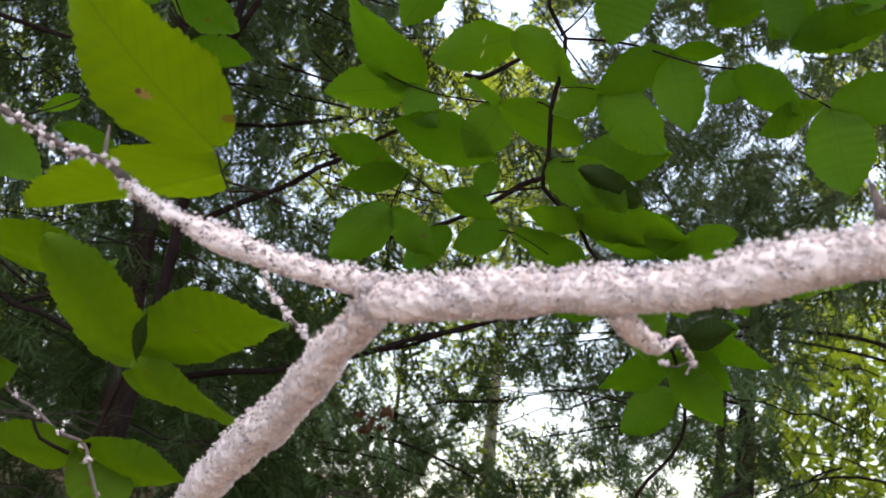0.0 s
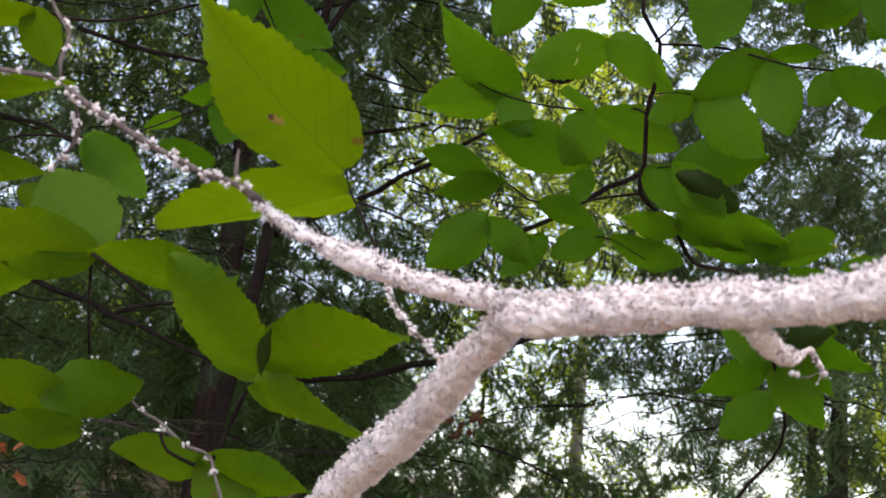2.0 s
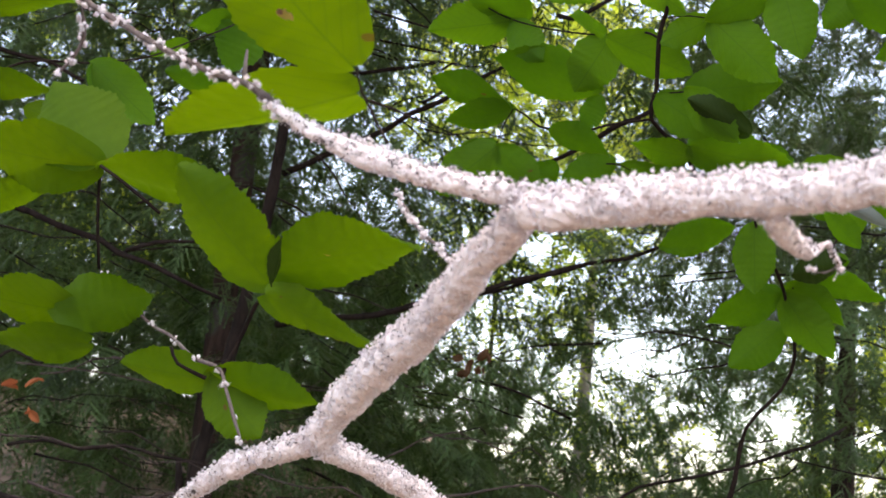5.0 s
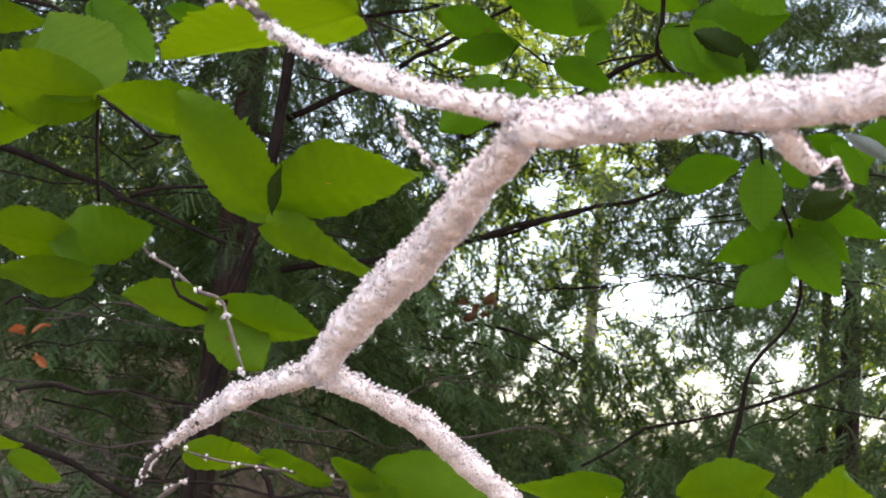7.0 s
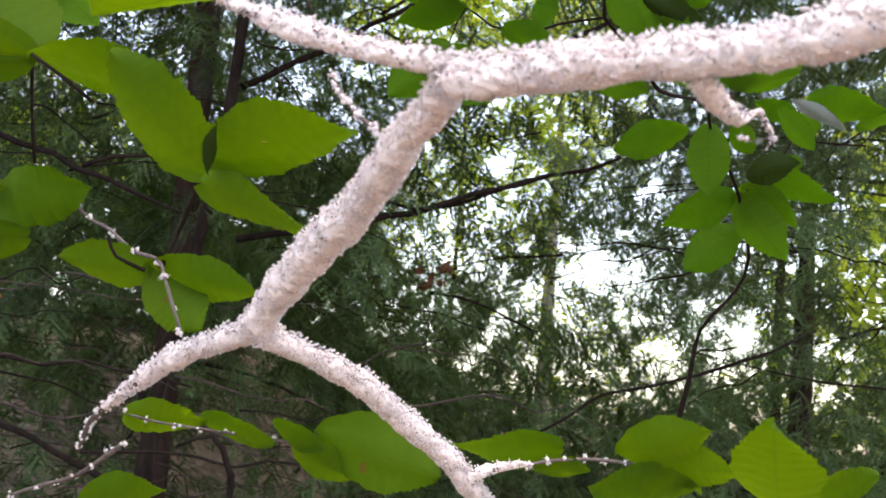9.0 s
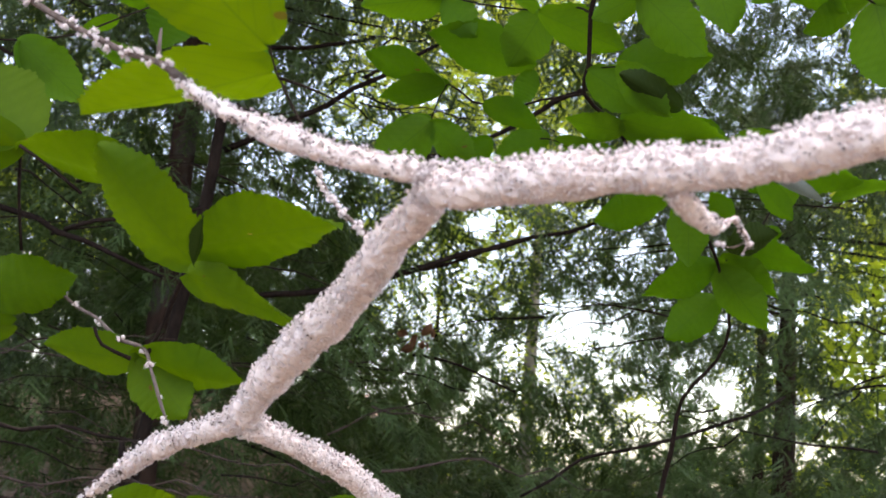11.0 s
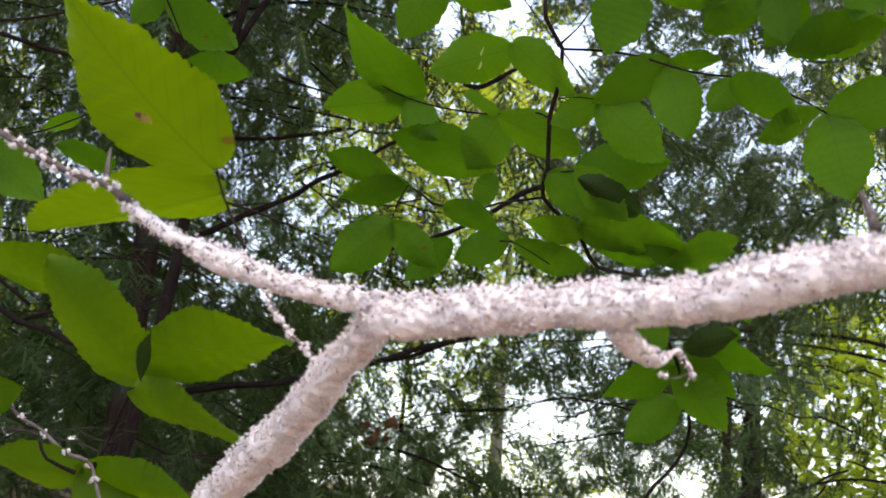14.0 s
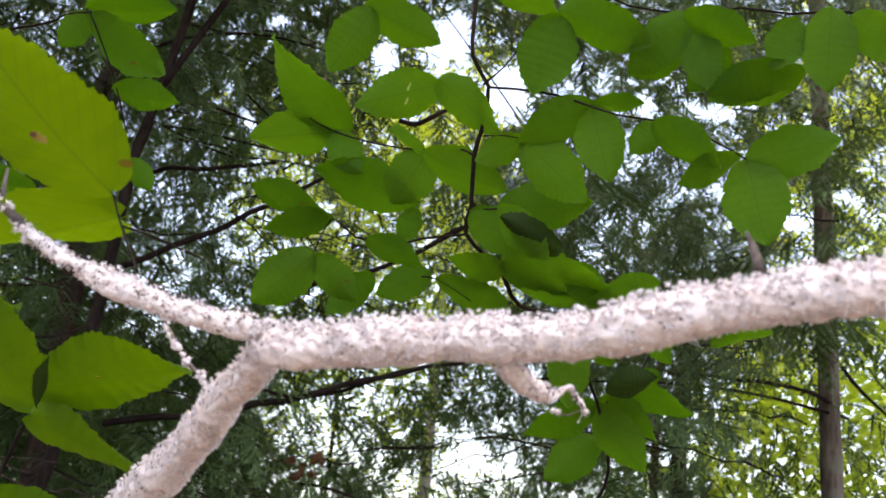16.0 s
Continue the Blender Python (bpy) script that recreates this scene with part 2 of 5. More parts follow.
def tube_data(line, sides=8, rough=0.0, seed=0):
    rs = np.random.RandomState(seed)
    _, a, b = frames_along(line)
    n = len(line)
    ang = np.arange(sides) * 2 * np.pi / sides
    rad = np.maximum(line[:, 3], 1e-4)[:, None] * (1 + rough * rs.randn(n, sides))
    v = line[:, None, :3] + rad[..., None] * (np.cos(ang)[None, :, None] * a[:, None] + np.sin(ang)[None, :, None] * b[:, None])
    i, j = np.meshgrid(np.arange(n - 1), np.arange(sides), indexing="ij")
    f = np.stack([i * sides + j, i * sides + (j + 1) % sides, (i + 1) * sides + (j + 1) % sides, (i + 1) * sides + j], -1).reshape(-1, 4)
    v = np.vstack([v.reshape(-1, 3), line[0, :3], line[-1, :3]])
    c0, c1 = n * sides, n * sides + 1
    j = np.arange(sides)
    k = (j + 1) % sides
    caps = np.vstack([np.stack([np.full(sides, c0), k, j, j], 1)[:, [0, 1, 2, 2]], np.stack([np.full(sides, c1), (n - 1) * sides + j, (n - 1) * sides + k, (n - 1) * sides + k], 1)])
    return v, f, caps[:, :3]


def tube(name, pts, mat, parent, step=0.01, sides=8, rough=0.04, label="", seed=0):
    line = spline(pts, step)
    v, f, caps = tube_data(line, sides, rough, seed)
    tri = np.vstack([f[:, [0, 1, 2]], f[:, [0, 2, 3]], caps])
    return mesh_part(name, v, tri, mat, parent, True, label)


def shoot(parent, name, pts):
    return tube(name, pts, M_BRANCH if name == "spur" else M_TWIG, parent, 0.02, 7, 0.06)


# ---- setting ----
def ground_height(x, y):
    # a bank rises in the shade to the west
    bank = 0.52 * np.clip(y - 6.2, 0, 3.6) * np.clip((-0.35 - x) / 1.4, 0, 1)
    return 0.10 * np.sin(0.9 * x + 0.4) * np.sin(0.7 * y) + 0.05 * np.sin(2.3 * x + 1.7 * y) + 0.08 * np.maximum(0, y - 6) + bank


gx = np.concatenate([-np.geomspace(400, 12, 14), np.linspace(-11, 11, 45), np.geomspace(12, 400, 14)])
gy = np.concatenate([-np.geomspace(400, 12, 14), np.linspace(-11, 21, 60), np.geomspace(22, 400, 14)])
gX, gY = np.meshgrid(gx, gy, indexing="ij")
gZ = np.where(np.hypot(gX, gY) < 40, ground_height(gX, gY), ground_height(gX, np.minimum(gY, 40)) * 0.5 + 0.5)
ni, nj = gX.shape
gi, gj = np.meshgrid(np.arange(ni - 1), np.arange(nj - 1), indexing="ij")
gf = np.stack([gi * nj + gj, (gi + 1) * nj + gj, (gi + 1) * nj + gj + 1, gi * nj + gj + 1], -1).reshape(-1, 4)
ground = mesh_part("ground", np.stack([gX, gY, gZ], -1).reshape(-1, 3), gf, M_GROUND, None)
tagged(ground, "brown forest floor of fallen leaves and soil", "ground", "", "structure")


# ---- the branch and its wool ----
def ico(seed):
    rs = np.random.RandomState(seed)
    g = (1 + 5 ** 0.5) / 2
    v = np.array([(-1, g, 0), (1, g, 0), (-1, -g, 0), (1, -g, 0), (0, -1, g), (0, 1, g), (0, -1, -g), (0, 1, -g), (g, 0, -1), (g, 0, 1), (-g, 0, -1), (-g, 0, 1)]) / 1.9
    f = np.array([(0, 11, 5), (0, 5, 1), (0, 1, 7), (0, 7, 10), (0, 10, 11), (1, 5, 9), (5, 11, 4), (11, 10, 2), (10, 7, 6), (7, 1, 8), (3, 9, 4), (3, 4, 2), (3, 2, 6), (3, 6, 8), (3, 8, 9), (4, 9, 5), (2, 4, 11), (6, 2, 10), (8, 6, 7), (9, 8, 1)])
    return v * (1 + 0.15 * rs.randn(12, 1)), f


BLOBS = [ico(s) for s in range(8)]


def coverage(cover):
    """Share of the limb that wool hides, at its start and its end."""
    cover = cover if isinstance(cover, tuple) else (cover, cover)
    return cover[0] / 4.0, cover[1] / 4.0


def felt(line, cover, seed):
    """The matted coat under the tufts: an uneven sleeve that sinks into the bark where the wool is thin."""
    tan, a, b = frames_along(line)
    first, last = coverage(cover)
    n, sides = len(line), 44
    ang = np.arange(sides) * 2 * np.pi / sides
    v = np.zeros((n, sides, 3))
    for i in range(n):
        share = first + (last - first) * i / (n - 1)
        r = line[i, 3]
        for j in range(sides):
            out = math.cos(ang[j]) * a[i] + math.sin(ang[j]) * b[i]
            q = line[i, :3] + out * r
            fine = noise.noise(Vector((q * 620 + seed).tolist()))
            mid = noise.noise(Vector((q * 230 + seed).tolist()))
            cov = 1.0 if share > 0.95 else min(1.0, max(-0.6, 0.55 + 2.2 * (share - 0.55) + 2.4 * noise.noise(Vector((q * 115).tolist())) + mid))
            big = noise.noise(Vector((q * 120 + 2 * seed).tolist()))
            end = min(1.0, 0.25 + 0.75 * min(i, n - 1 - i) / 5.0)
            v[i, j] = line[i, :3] + out * end * (r * 0.78 + cov * (0.19 * r + 0.0007 * big + 0.0012 * mid + 0.0009 * fine))
    i, j = np.meshgrid(np.arange(n - 1), np.arange(sides), indexing="ij")
    f = np.stack([i * sides + j, i * sides + (j + 1) % sides, (i + 1) * sides + (j + 1) % sides, (i + 1) * sides + j], -1).reshape(-1, 4)
    return v.reshape(-1, 3), np.vstack([f[:, [0, 1, 2]], f[:, [0, 2, 3]]])


def gather(pieces):
    """Join the pieces: threads of one triangle, lumps of twenty."""
    start, faces = 0, []
    for piece in pieces:
        faces.append((BLOBS[0][1] if len(piece) == 12 else np.array([[0, 1, 2]])) + start)
        start += len(piece)
    return np.vstack(pieces), np.vstack(faces)


def wool(line, cover, seed):
    """Tufts of wool on a limb, each a soft lump with loose threads, and the dark flecks between them."""
    rs = np.random.RandomState(seed)
    tan, a, b = frames_along(line)
    seg = np.linalg.norm(np.diff(line[:, :3], axis=0), axis=1)
    s = np.concatenate([[0], np.cumsum(seg)])
    first, last = coverage(cover)
    dense = max(first, last) > 0.9
    tufts, flecks = [], []

    def place(q, w):
        i = min(len(line) - 2, int(np.searchsorted(s, q, side="right")) - 1)
        h = (q - s[i]) / max(seg[i], 1e-9)
        c = line[i, :3] * (1 - h) + line[i + 1, :3] * h
        r = line[i, 3] * (1 - h) + line[i + 1, 3] * h
        return i, c, r, math.cos(w) * a[i] + math.sin(w) * b[i]

    def thread(p, d, length, width):
        d = d / np.linalg.norm(d)
        x = np.cross(d, rs.randn(3))
        x *= width / (np.linalg.norm(x) + 1e-9)
        tufts.append(np.array([p - x, p + x, p + d * length]))

    def lump(heap, p, i, out, e):
        heap.append(p + (BLOBS[rs.randint(8)][0] * e) @ np.array([tan[i], np.cross(out, tan[i]), out]))

    def tuft(p, i, out, size, count, reach):
        lump(tufts, p, i, out, size * rs.uniform(0.6, 0.95, 3))
        for _ in range(count):
            d = out * 0.45 + 0.8 * rs.randn(3)
            thread(p + 0.2 * size * rs.randn(3), d, size * reach * rs.uniform(0.8, 1.3), 0.00020)

    def share_at(q):
        return first + (last - first) * q / s[-1]

    if dense:
        step = 0.0018
        q = 0.0
        while q < s[-1]:
            r0 = float(np.interp(q, s, line[:, 3]))
            around = max(4, int(2 * math.pi * (r0 + 0.0004) / step))
            for k in range(around):
                i, c, r, out = place(min(max(q + rs.uniform(-0.5, 0.5) * step, 0), s[-1] * 0.999), (k + rs.uniform(-0.45, 0.45)) * 2 * math.pi / around)
                share = share_at(q)
                at = c + out * r
                slim = min(1.0, max(0.70, r / 0.0055))
                # thin limbs show more bark between the tufts
                if share < 0.95 and rs.rand() > max(0.20, share) or noise.noise(Vector((at * 420).tolist())) < 0.63 - 0.93 * slim:
                    continue
                top = max(0.0, out[2])
                size = rs.uniform(0.00075, 0.00120) * slim * (1.0 + 0.15 * top)
                rise = rs.uniform(-0.0002, 0.0006) * slim
                if out[2] < -0.15:      # flatter underneath
                    size, rise = 0.85 * size, 0.3 * rise
                if rs.rand() < 0.07 + 0.40 * top:      # standing tufts, mostly along the top
                    rise += rs.uniform(0.0006, 0.0028) * slim * (0.35 + 0.65 * top)
                    tuft(c + out * (r * 0.96 + rise), i, out, size * 0.9, 12, rs.uniform(1.1, 1.6))
                else:
                    tuft(c + out * (r * 0.96 + rise), i, out, size, 9, rs.uniform(1.0, 1.3))
            q += step
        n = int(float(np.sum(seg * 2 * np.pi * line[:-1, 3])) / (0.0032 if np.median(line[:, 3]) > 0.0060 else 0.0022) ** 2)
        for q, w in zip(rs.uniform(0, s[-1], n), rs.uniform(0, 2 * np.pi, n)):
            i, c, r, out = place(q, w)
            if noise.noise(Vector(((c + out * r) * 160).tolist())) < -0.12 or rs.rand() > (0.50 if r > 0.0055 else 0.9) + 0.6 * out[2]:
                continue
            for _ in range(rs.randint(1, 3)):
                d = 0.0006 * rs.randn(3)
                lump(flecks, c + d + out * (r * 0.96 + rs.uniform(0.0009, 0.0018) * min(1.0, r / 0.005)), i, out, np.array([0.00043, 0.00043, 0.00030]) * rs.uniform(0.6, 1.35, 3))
    else:
        # sparse wool sits in clumps
        hubs = np.arange(0, s[-1], 0.0115 / max(0.35, (4 * max(first, last) / 2.2) ** 2))
        for hub in hubs + rs.uniform(-0.004, 0.004, len(hubs)):
            w0 = rs.uniform(0, 2 * np.pi)
            for _ in range(rs.randint(2, 6)):
                i, c, r, out = place(min(max(hub + 0.0013 * rs.randn(), 0), s[-1] * 0.999), w0 + 0.9 * rs.randn())
                tuft(c + out * (r + rs.uniform(0.0, 0.0009)), i, out, rs.uniform(0.0010, 0.0019), 16, rs.uniform(1.1, 1.5))
    return gather(tufts), (gather(flecks) if flecks else None)


wool_seed = [10]


def limb(parent, name, pts, cover):
    """A piece of the branch with its bark, and the wool on it."""
    wool_seed[0] += 1
    line = spline(pts, 0.004)
    line[:, 3] *= 1.06 * np.array([1 + 0.24 * noise.noise(Vector((q[:3] * 75).tolist())) + 0.12 * noise.noise(Vector((q[:3] * 190).tolist())) for q in line])
    core = line.copy()
    core[:, 3] *= 0.76
    core[-3:, 3] *= (0.8, 0.6, 0.3)
    core[:3, 3] *= (0.2, 0.5, 0.8)
    v, f, caps = tube_data(core, 12, 0.03, wool_seed[0])
    bark = mesh_part(name, v, np.vstack([f[:, [0, 1, 2]], f[:, [0, 2, 3]], caps]), M_BRANCH, parent)
    if max(coverage(cover)) > 0.9:
        fine = line[[0, -1]] if len(line) < 3 else spline([tuple(q) for q in line], 0.0011)
        fv, ff = felt(fine, cover, wool_seed[0])
        mesh_part("wool_mat", fv, ff, M_FELT, parent, True, "matted pinkish-white wool")
    tufts, flecks = wool(line, cover, wool_seed[0])
    mesh_part("wool", *tufts, M_WOOL, parent, True, "fluffy white woolly coating", "stuff")
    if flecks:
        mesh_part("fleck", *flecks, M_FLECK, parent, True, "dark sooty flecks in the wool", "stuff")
    return bark


# ---- beech leaves ----
def leaf_mesh(name, mat, bend, fold, wave, seed):
    rs = np.random.RandomState(seed)
    n, m = (63, 3) if mat is M_LEAF else (42, 3)    # rows along, columns to each side
    verts, uvs, faces = [], [], []
    for i in range(n + 1):
        t = i / n
        w = 0.5 * math.sin(math.pi * min(1.0, t) ** 0.84) ** 0.60
        if t > 0.70:
            w *= 1 - 0.34 * ((t - 0.70) / 0.30) ** 1.3
        tooth = (0.026 * ((i % 3) / 2.0 - 0.5) * (0.6 + 0.8 * rs.rand())) if 0.08 < t < 0.97 else 0
        for j in range(-m, m + 1):
            k = j / m
            # the margin swells between the side veins, unlike on both halves
            swell = (0.013 * math.sin(38 * t + 1.7 * seed + (2.1 if k > 0 else 0)) + 0.014 * math.sin(17 * t + 2.3 * seed + (3.7 if k > 0 else 0))) * min(1.0, 5 * t, 5 * (1 - t))
            x = k * (w + tooth * abs(k) ** 6 + swell * k * k)
            y = t + 0.010 * abs(k) ** 4 * (1 if tooth > 0 else 0) - 0.035 * abs(k) ** 2 * max(0.0, 1 - t / 0.15)
            z = fold * abs(x) + bend * (t * t - t) + wave * math.sin(9.5 * 2 * math.pi * (t - 0.75 * abs(x))) * 0.0035 * abs(k) ** 0.5
            z += wave * 0.05 * abs(k) ** 3 * math.sin(5 * t + seed + (2 if k > 0 else 0))
            verts.append((x, y, z))
            uvs.append((0.5 + x, t))
    c = 2 * m + 1
    for i in range(n):
        for j in range(2 * m):
            faces.append((i * c + j, i * c + j + 1, (i + 1) * c + j + 1, (i + 1) * c + j))
    # midrib and stalk, a thin ridge on the lower face
    o = len(verts)
    for i in range(9):
        t = -0.05 + 0.09 * i / 8
        zc = bend * (max(t, 0) ** 2 - max(t, 0)) - 0.002
        r = 0.006 * (1 - 0.9 * i / 8)
        verts += [(-r, t, zc), (0, t, zc - r * 0.9), (r, t, zc)]
        uvs += [(0.5, max(t, 0))] * 3
    for i in range(8):
        for j in range(2):
            faces.append((o + 3 * i + j, o + 3 * i + j + 1, o + 3 * i + j + 4, o + 3 * i + j + 3))
    me = bpy.data.meshes.new(name)
    me.from_pydata(verts, [], faces)
    lay = me.uv_layers.new(name="UVMap")
    idx = np.zeros(len(me.loops), dtype=np.int32)
    me.loops.foreach_get("vertex_index", idx)
    lay.data.foreach_set("uv", np.array(uvs, dtype=np.float32)[idx].ravel())
    me.polygons.foreach_set("use_smooth", np.full(len(me.polygons), True))
    me.materials.append(mat)
    return me


SHAPES = [(0.10, 0.10, 1.0), (0.16, 0.05, 1.3), (0.05, 0.16, 0.8), (0.22, 0.12, 1.1), (-0.06, 0.08, 1.2), (0.12, 0.02, 1.5)]
NEAR_LEAVES = [leaf_mesh("leaf", M_LEAF, *s, i) for i, s in enumerate(SHAPES)]
FAR_LEAVES = [leaf_mesh("leaf", M_LEAF_FAR, *s, i) for i, s in enumerate(SHAPES)]
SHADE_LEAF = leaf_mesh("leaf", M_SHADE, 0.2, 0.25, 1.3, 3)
leaf_count = [0]


def leaf(parent, base, tip, width, turn):
    """A leaf from its stalk to its tip, turned about its midrib, its upper face to the sky."""
    leaf_count[0] += 1
    base, tip = Vector(base), Vector(tip)
    y = tip - base
    length = y.length
    y.normalize()
    out = Vector((0.5 * (base + tip)[i] - (0.01, -0.1, 1.48)[i] for i in range(3))).normalized()
    x = y.cross(out).normalized()
    z = x.cross(y)
    if z.dot(out) < 0:
        x, z = -x, -z
    best = None
    for s in (1, -1):
        q = Matrix.Rotation(radians(s * turn), 3, y)
        if best is None or (q @ z).z > best[1].z:
            best = (q @ x, q @ z)
    x, z = best
    me = (NEAR_LEAVES if parent is beech_tree else FAR_LEAVES)[leaf_count[0] * 7 % 6]
    ob = new("leaf", me)
    m = Matrix(((x.x, y.x, z.x, base.x), (x.y, y.y, z.y, base.y), (x.z, y.z, z.z, base.z), (0, 0, 0, 1)))
    attach(ob, parent)
    ob.matrix_basis = m @ Matrix.Diagonal((width, length, length, 1))
    return ob


def blemish(on, at, size, stretch, seed, mat=None, lift=0.0012):
    """A brown spot on a leaf, a hair's breadth off its lower face."""
    rs = np.random.RandomState(seed)
    at = Vector(at)
    out = (at - Vector((0.01, -0.1, 1.48))).normalized()
    x = Vector((0.94, 0, -0.34))
    y = out.cross(x).normalized()
    rim = [at - out * lift + (x * math.cos(a) * stretch + y * math.sin(a)) * size * rs.uniform(0.55, 1.15) for a in np.arange(18) * math.pi / 9]
    inv = on.matrix_basis.inverted()
    me = bpy.data.meshes.new("blemish")
    me.from_pydata([tuple(inv @ v) for v in rim + [at - out * lift]], [], [(i, (i + 1) % 18, 18) for i in range(18)])
    me.materials.append(mat or M_SPOT)
    ob = new("blemish", me)
    ob.parent = on
    return tagged(ob, "small brown blemish")


beech_tree = thing("beech_tree", (0.95, 0.2, 0.0), "smooth grey beech tree, low branch coated in white wool", "tree")
beech_sapling = thing("beech_sapling", (0.4, 1.8, 0.0), "slender understory beech sapling with broad green leaves", "sapling")
young_beech = thing("young_beech", (-1.6, 1.5, 0.0), "thin young beech with few dark green leaves", "sapling")
tube("trunk", [(0.95, 0.2, -0.1, 0.12), (0.95, 0.2, 0.4, 0.09), (0.93, 0.2, 1.7, 0.08), (0.95, 0.25, 4.0, 0.065), (0.98, 0.3, 7.0, 0.03)], M_BEECH, beech_tree, 0.08, 16, 0.02)
tube("bough", [(0.93, 0.2, 1.75, 0.03), (0.7, 0.24, 1.70, 0.018), (0.45, 0.26, 1.645, 0.0115), (0.233, 0.275, 1.616, 0.0085)], M_BEECH, beech_tree, 0.02, 12, 0.03)

# the woolly branch: limb, arms and twiglets
limb(beech_tree, "limb", [(-0.0090, 0.3830, 1.5930, 0.0060), (0.0000, 0.3780, 1.5910, 0.0070), (0.0110, 0.3730, 1.5910, 0.0075), (0.0210, 0.3700, 1.5920, 0.0074), (0.0410, 0.3580, 1.5930, 0.0071), (0.0610, 0.3500, 1.5940, 0.0072), (0.0790, 0.3410, 1.5940, 0.0072), (0.0970, 0.3310, 1.5940, 0.0071), (0.1140, 0.3210, 1.5960, 0.0074), (0.1300, 0.3120, 1.6000, 0.0076), (0.1390, 0.3070, 1.6020, 0.0079), (0.1480, 0.3020, 1.6035, 0.0076), (0.1700, 0.2900, 1.6070, 0.0080), (0.1920, 0.2780, 1.6090, 0.0084), (0.2330, 0.2750, 1.6160, 0.0092)], 6.0)
limb(beech_tree, "arm", [(-0.0060, 0.3800, 1.5960, 0.0045), (-0.0130, 0.3820, 1.5980, 0.0045), (-0.0220, 0.3840, 1.5990, 0.0044), (-0.0340, 0.3870, 1.6020, 0.0040), (-0.0460, 0.3960, 1.6060, 0.0042), (-0.0590, 0.4040, 1.6110, 0.0046), (-0.0720, 0.4100, 1.6160, 0.0046), (-0.0850, 0.4160, 1.6220, 0.0039), (-0.1000, 0.4250, 1.6300, 0.0034), (-0.1120, 0.4310, 1.6380, 0.0026), (-0.1230, 0.4360, 1.6470, 0.0019)], (8.0, 0.8))
limb(beech_tree, "twig", [(-0.1120, 0.4310, 1.6380, 0.0035), (-0.1230, 0.4360, 1.6470, 0.0025), (-0.1340, 0.4400, 1.6540, 0.0018), (-0.1500, 0.4490, 1.6600, 0.0019), (-0.1630, 0.4570, 1.6670, 0.0019), (-0.1810, 0.4680, 1.6770, 0.0020), (-0.1960, 0.4770, 1.6860, 0.0020), (-0.2090, 0.4820, 1.6940, 0.0019), (-0.2260, 0.4890, 1.7040, 0.0020), (-0.2440, 0.4950, 1.7165, 0.0019)], 3.5)
limb(beech_tree, "arm", [(-0.0050, 0.3890, 1.5920, 0.0058), (-0.0080, 0.3940, 1.5880, 0.0066), (-0.0110, 0.4030, 1.5850, 0.0069), (-0.0170, 0.4130, 1.5810, 0.0070), (-0.0220, 0.4230, 1.5790, 0.0072), (-0.0290, 0.4420, 1.5710, 0.0076), (-0.0390, 0.4690, 1.5640, 0.0082), (-0.0520, 0.5000, 1.5550, 0.0086), (-0.0680, 0.5320, 1.5460, 0.0088), (-0.0850, 0.5660, 1.5340, 0.0086), (-0.0990, 0.5920, 1.5220, 0.0079), (-0.1080, 0.6100, 1.5100, 0.0078)], 6.0)
limb(beech_tree, "arm", [(-0.1090, 0.6150, 1.5100, 0.0066), (-0.1200, 0.6230, 1.5070, 0.0064), (-0.1320, 0.6350, 1.5030, 0.0057), (-0.1520, 0.6580, 1.4980, 0.0059), (-0.1740, 0.6830, 1.4900, 0.0058), (-0.1960, 0.7090, 1.4780, 0.0047), (-0.2100, 0.7240, 1.4700, 0.0036), (-0.2260, 0.7450, 1.4600, 0.0026)], (7.0, 0.8))
limb(beech_tree, "twig", [(-0.2100, 0.7240, 1.4700, 0.0036), (-0.2260, 0.7450, 1.4600, 0.0026), (-0.2390, 0.7630, 1.4510, 0.0021), (-0.2460, 0.7770, 1.4410, 0.0018), (-0.2540, 0.7930, 1.4300, 0.0015)], 3.3)
limb(beech_tree, "arm", [(-0.1070, 0.6110, 1.5070, 0.0068), (-0.0980, 0.6220, 1.5050, 0.0061), (-0.0840, 0.6400, 1.5000, 0.0064), (-0.0690, 0.6610, 1.4940, 0.0065), (-0.0530, 0.6790, 1.4870, 0.0065), (-0.0370, 0.7030, 1.4740, 0.0067), (-0.0190, 0.7210, 1.4610, 0.0066), (-0.0000, 0.7430, 1.4470, 0.0070), (0.0110, 0.7570, 1.4350, 0.0072), (0.0220, 0.7730, 1.4220, 0.0073), (0.0390, 0.7920, 1.4000, 0.0075)], 6.0)
limb(beech_tree, "twig", [(0.0810, 0.3420, 1.5880, 0.0042), (0.0870, 0.3500, 1.5840, 0.0039), (0.0960, 0.3670, 1.5830, 0.0033), (0.1040, 0.3800, 1.5840, 0.0022), (0.1080, 0.3850, 1.5870, 0.0008), (0.1120, 0.3890, 1.5900, 0.0007), (0.1160, 0.3970, 1.5880, 0.0007), (0.1210, 0.4060, 1.5860, 0.0006), (0.1200, 0.4100, 1.5810, 0.0005)], (6.0, 2.0))
limb(beech_tree, "twig", [(0.1210, 0.4060, 1.5860, 0.0007), (0.1150, 0.4040, 1.5820, 0.0006), (0.1080, 0.4020, 1.5820, 0.0005)], 2.2)
limb(beech_tree, "twig", [(-0.034, 0.493, 1.590, 0.0013), (-0.044, 0.501, 1.600, 0.0011), (-0.055, 0.508, 1.609, 0.0011), (-0.065, 0.524, 1.624, 0.0008), (-0.072, 0.532, 1.634, 0.0009)], 3.4)
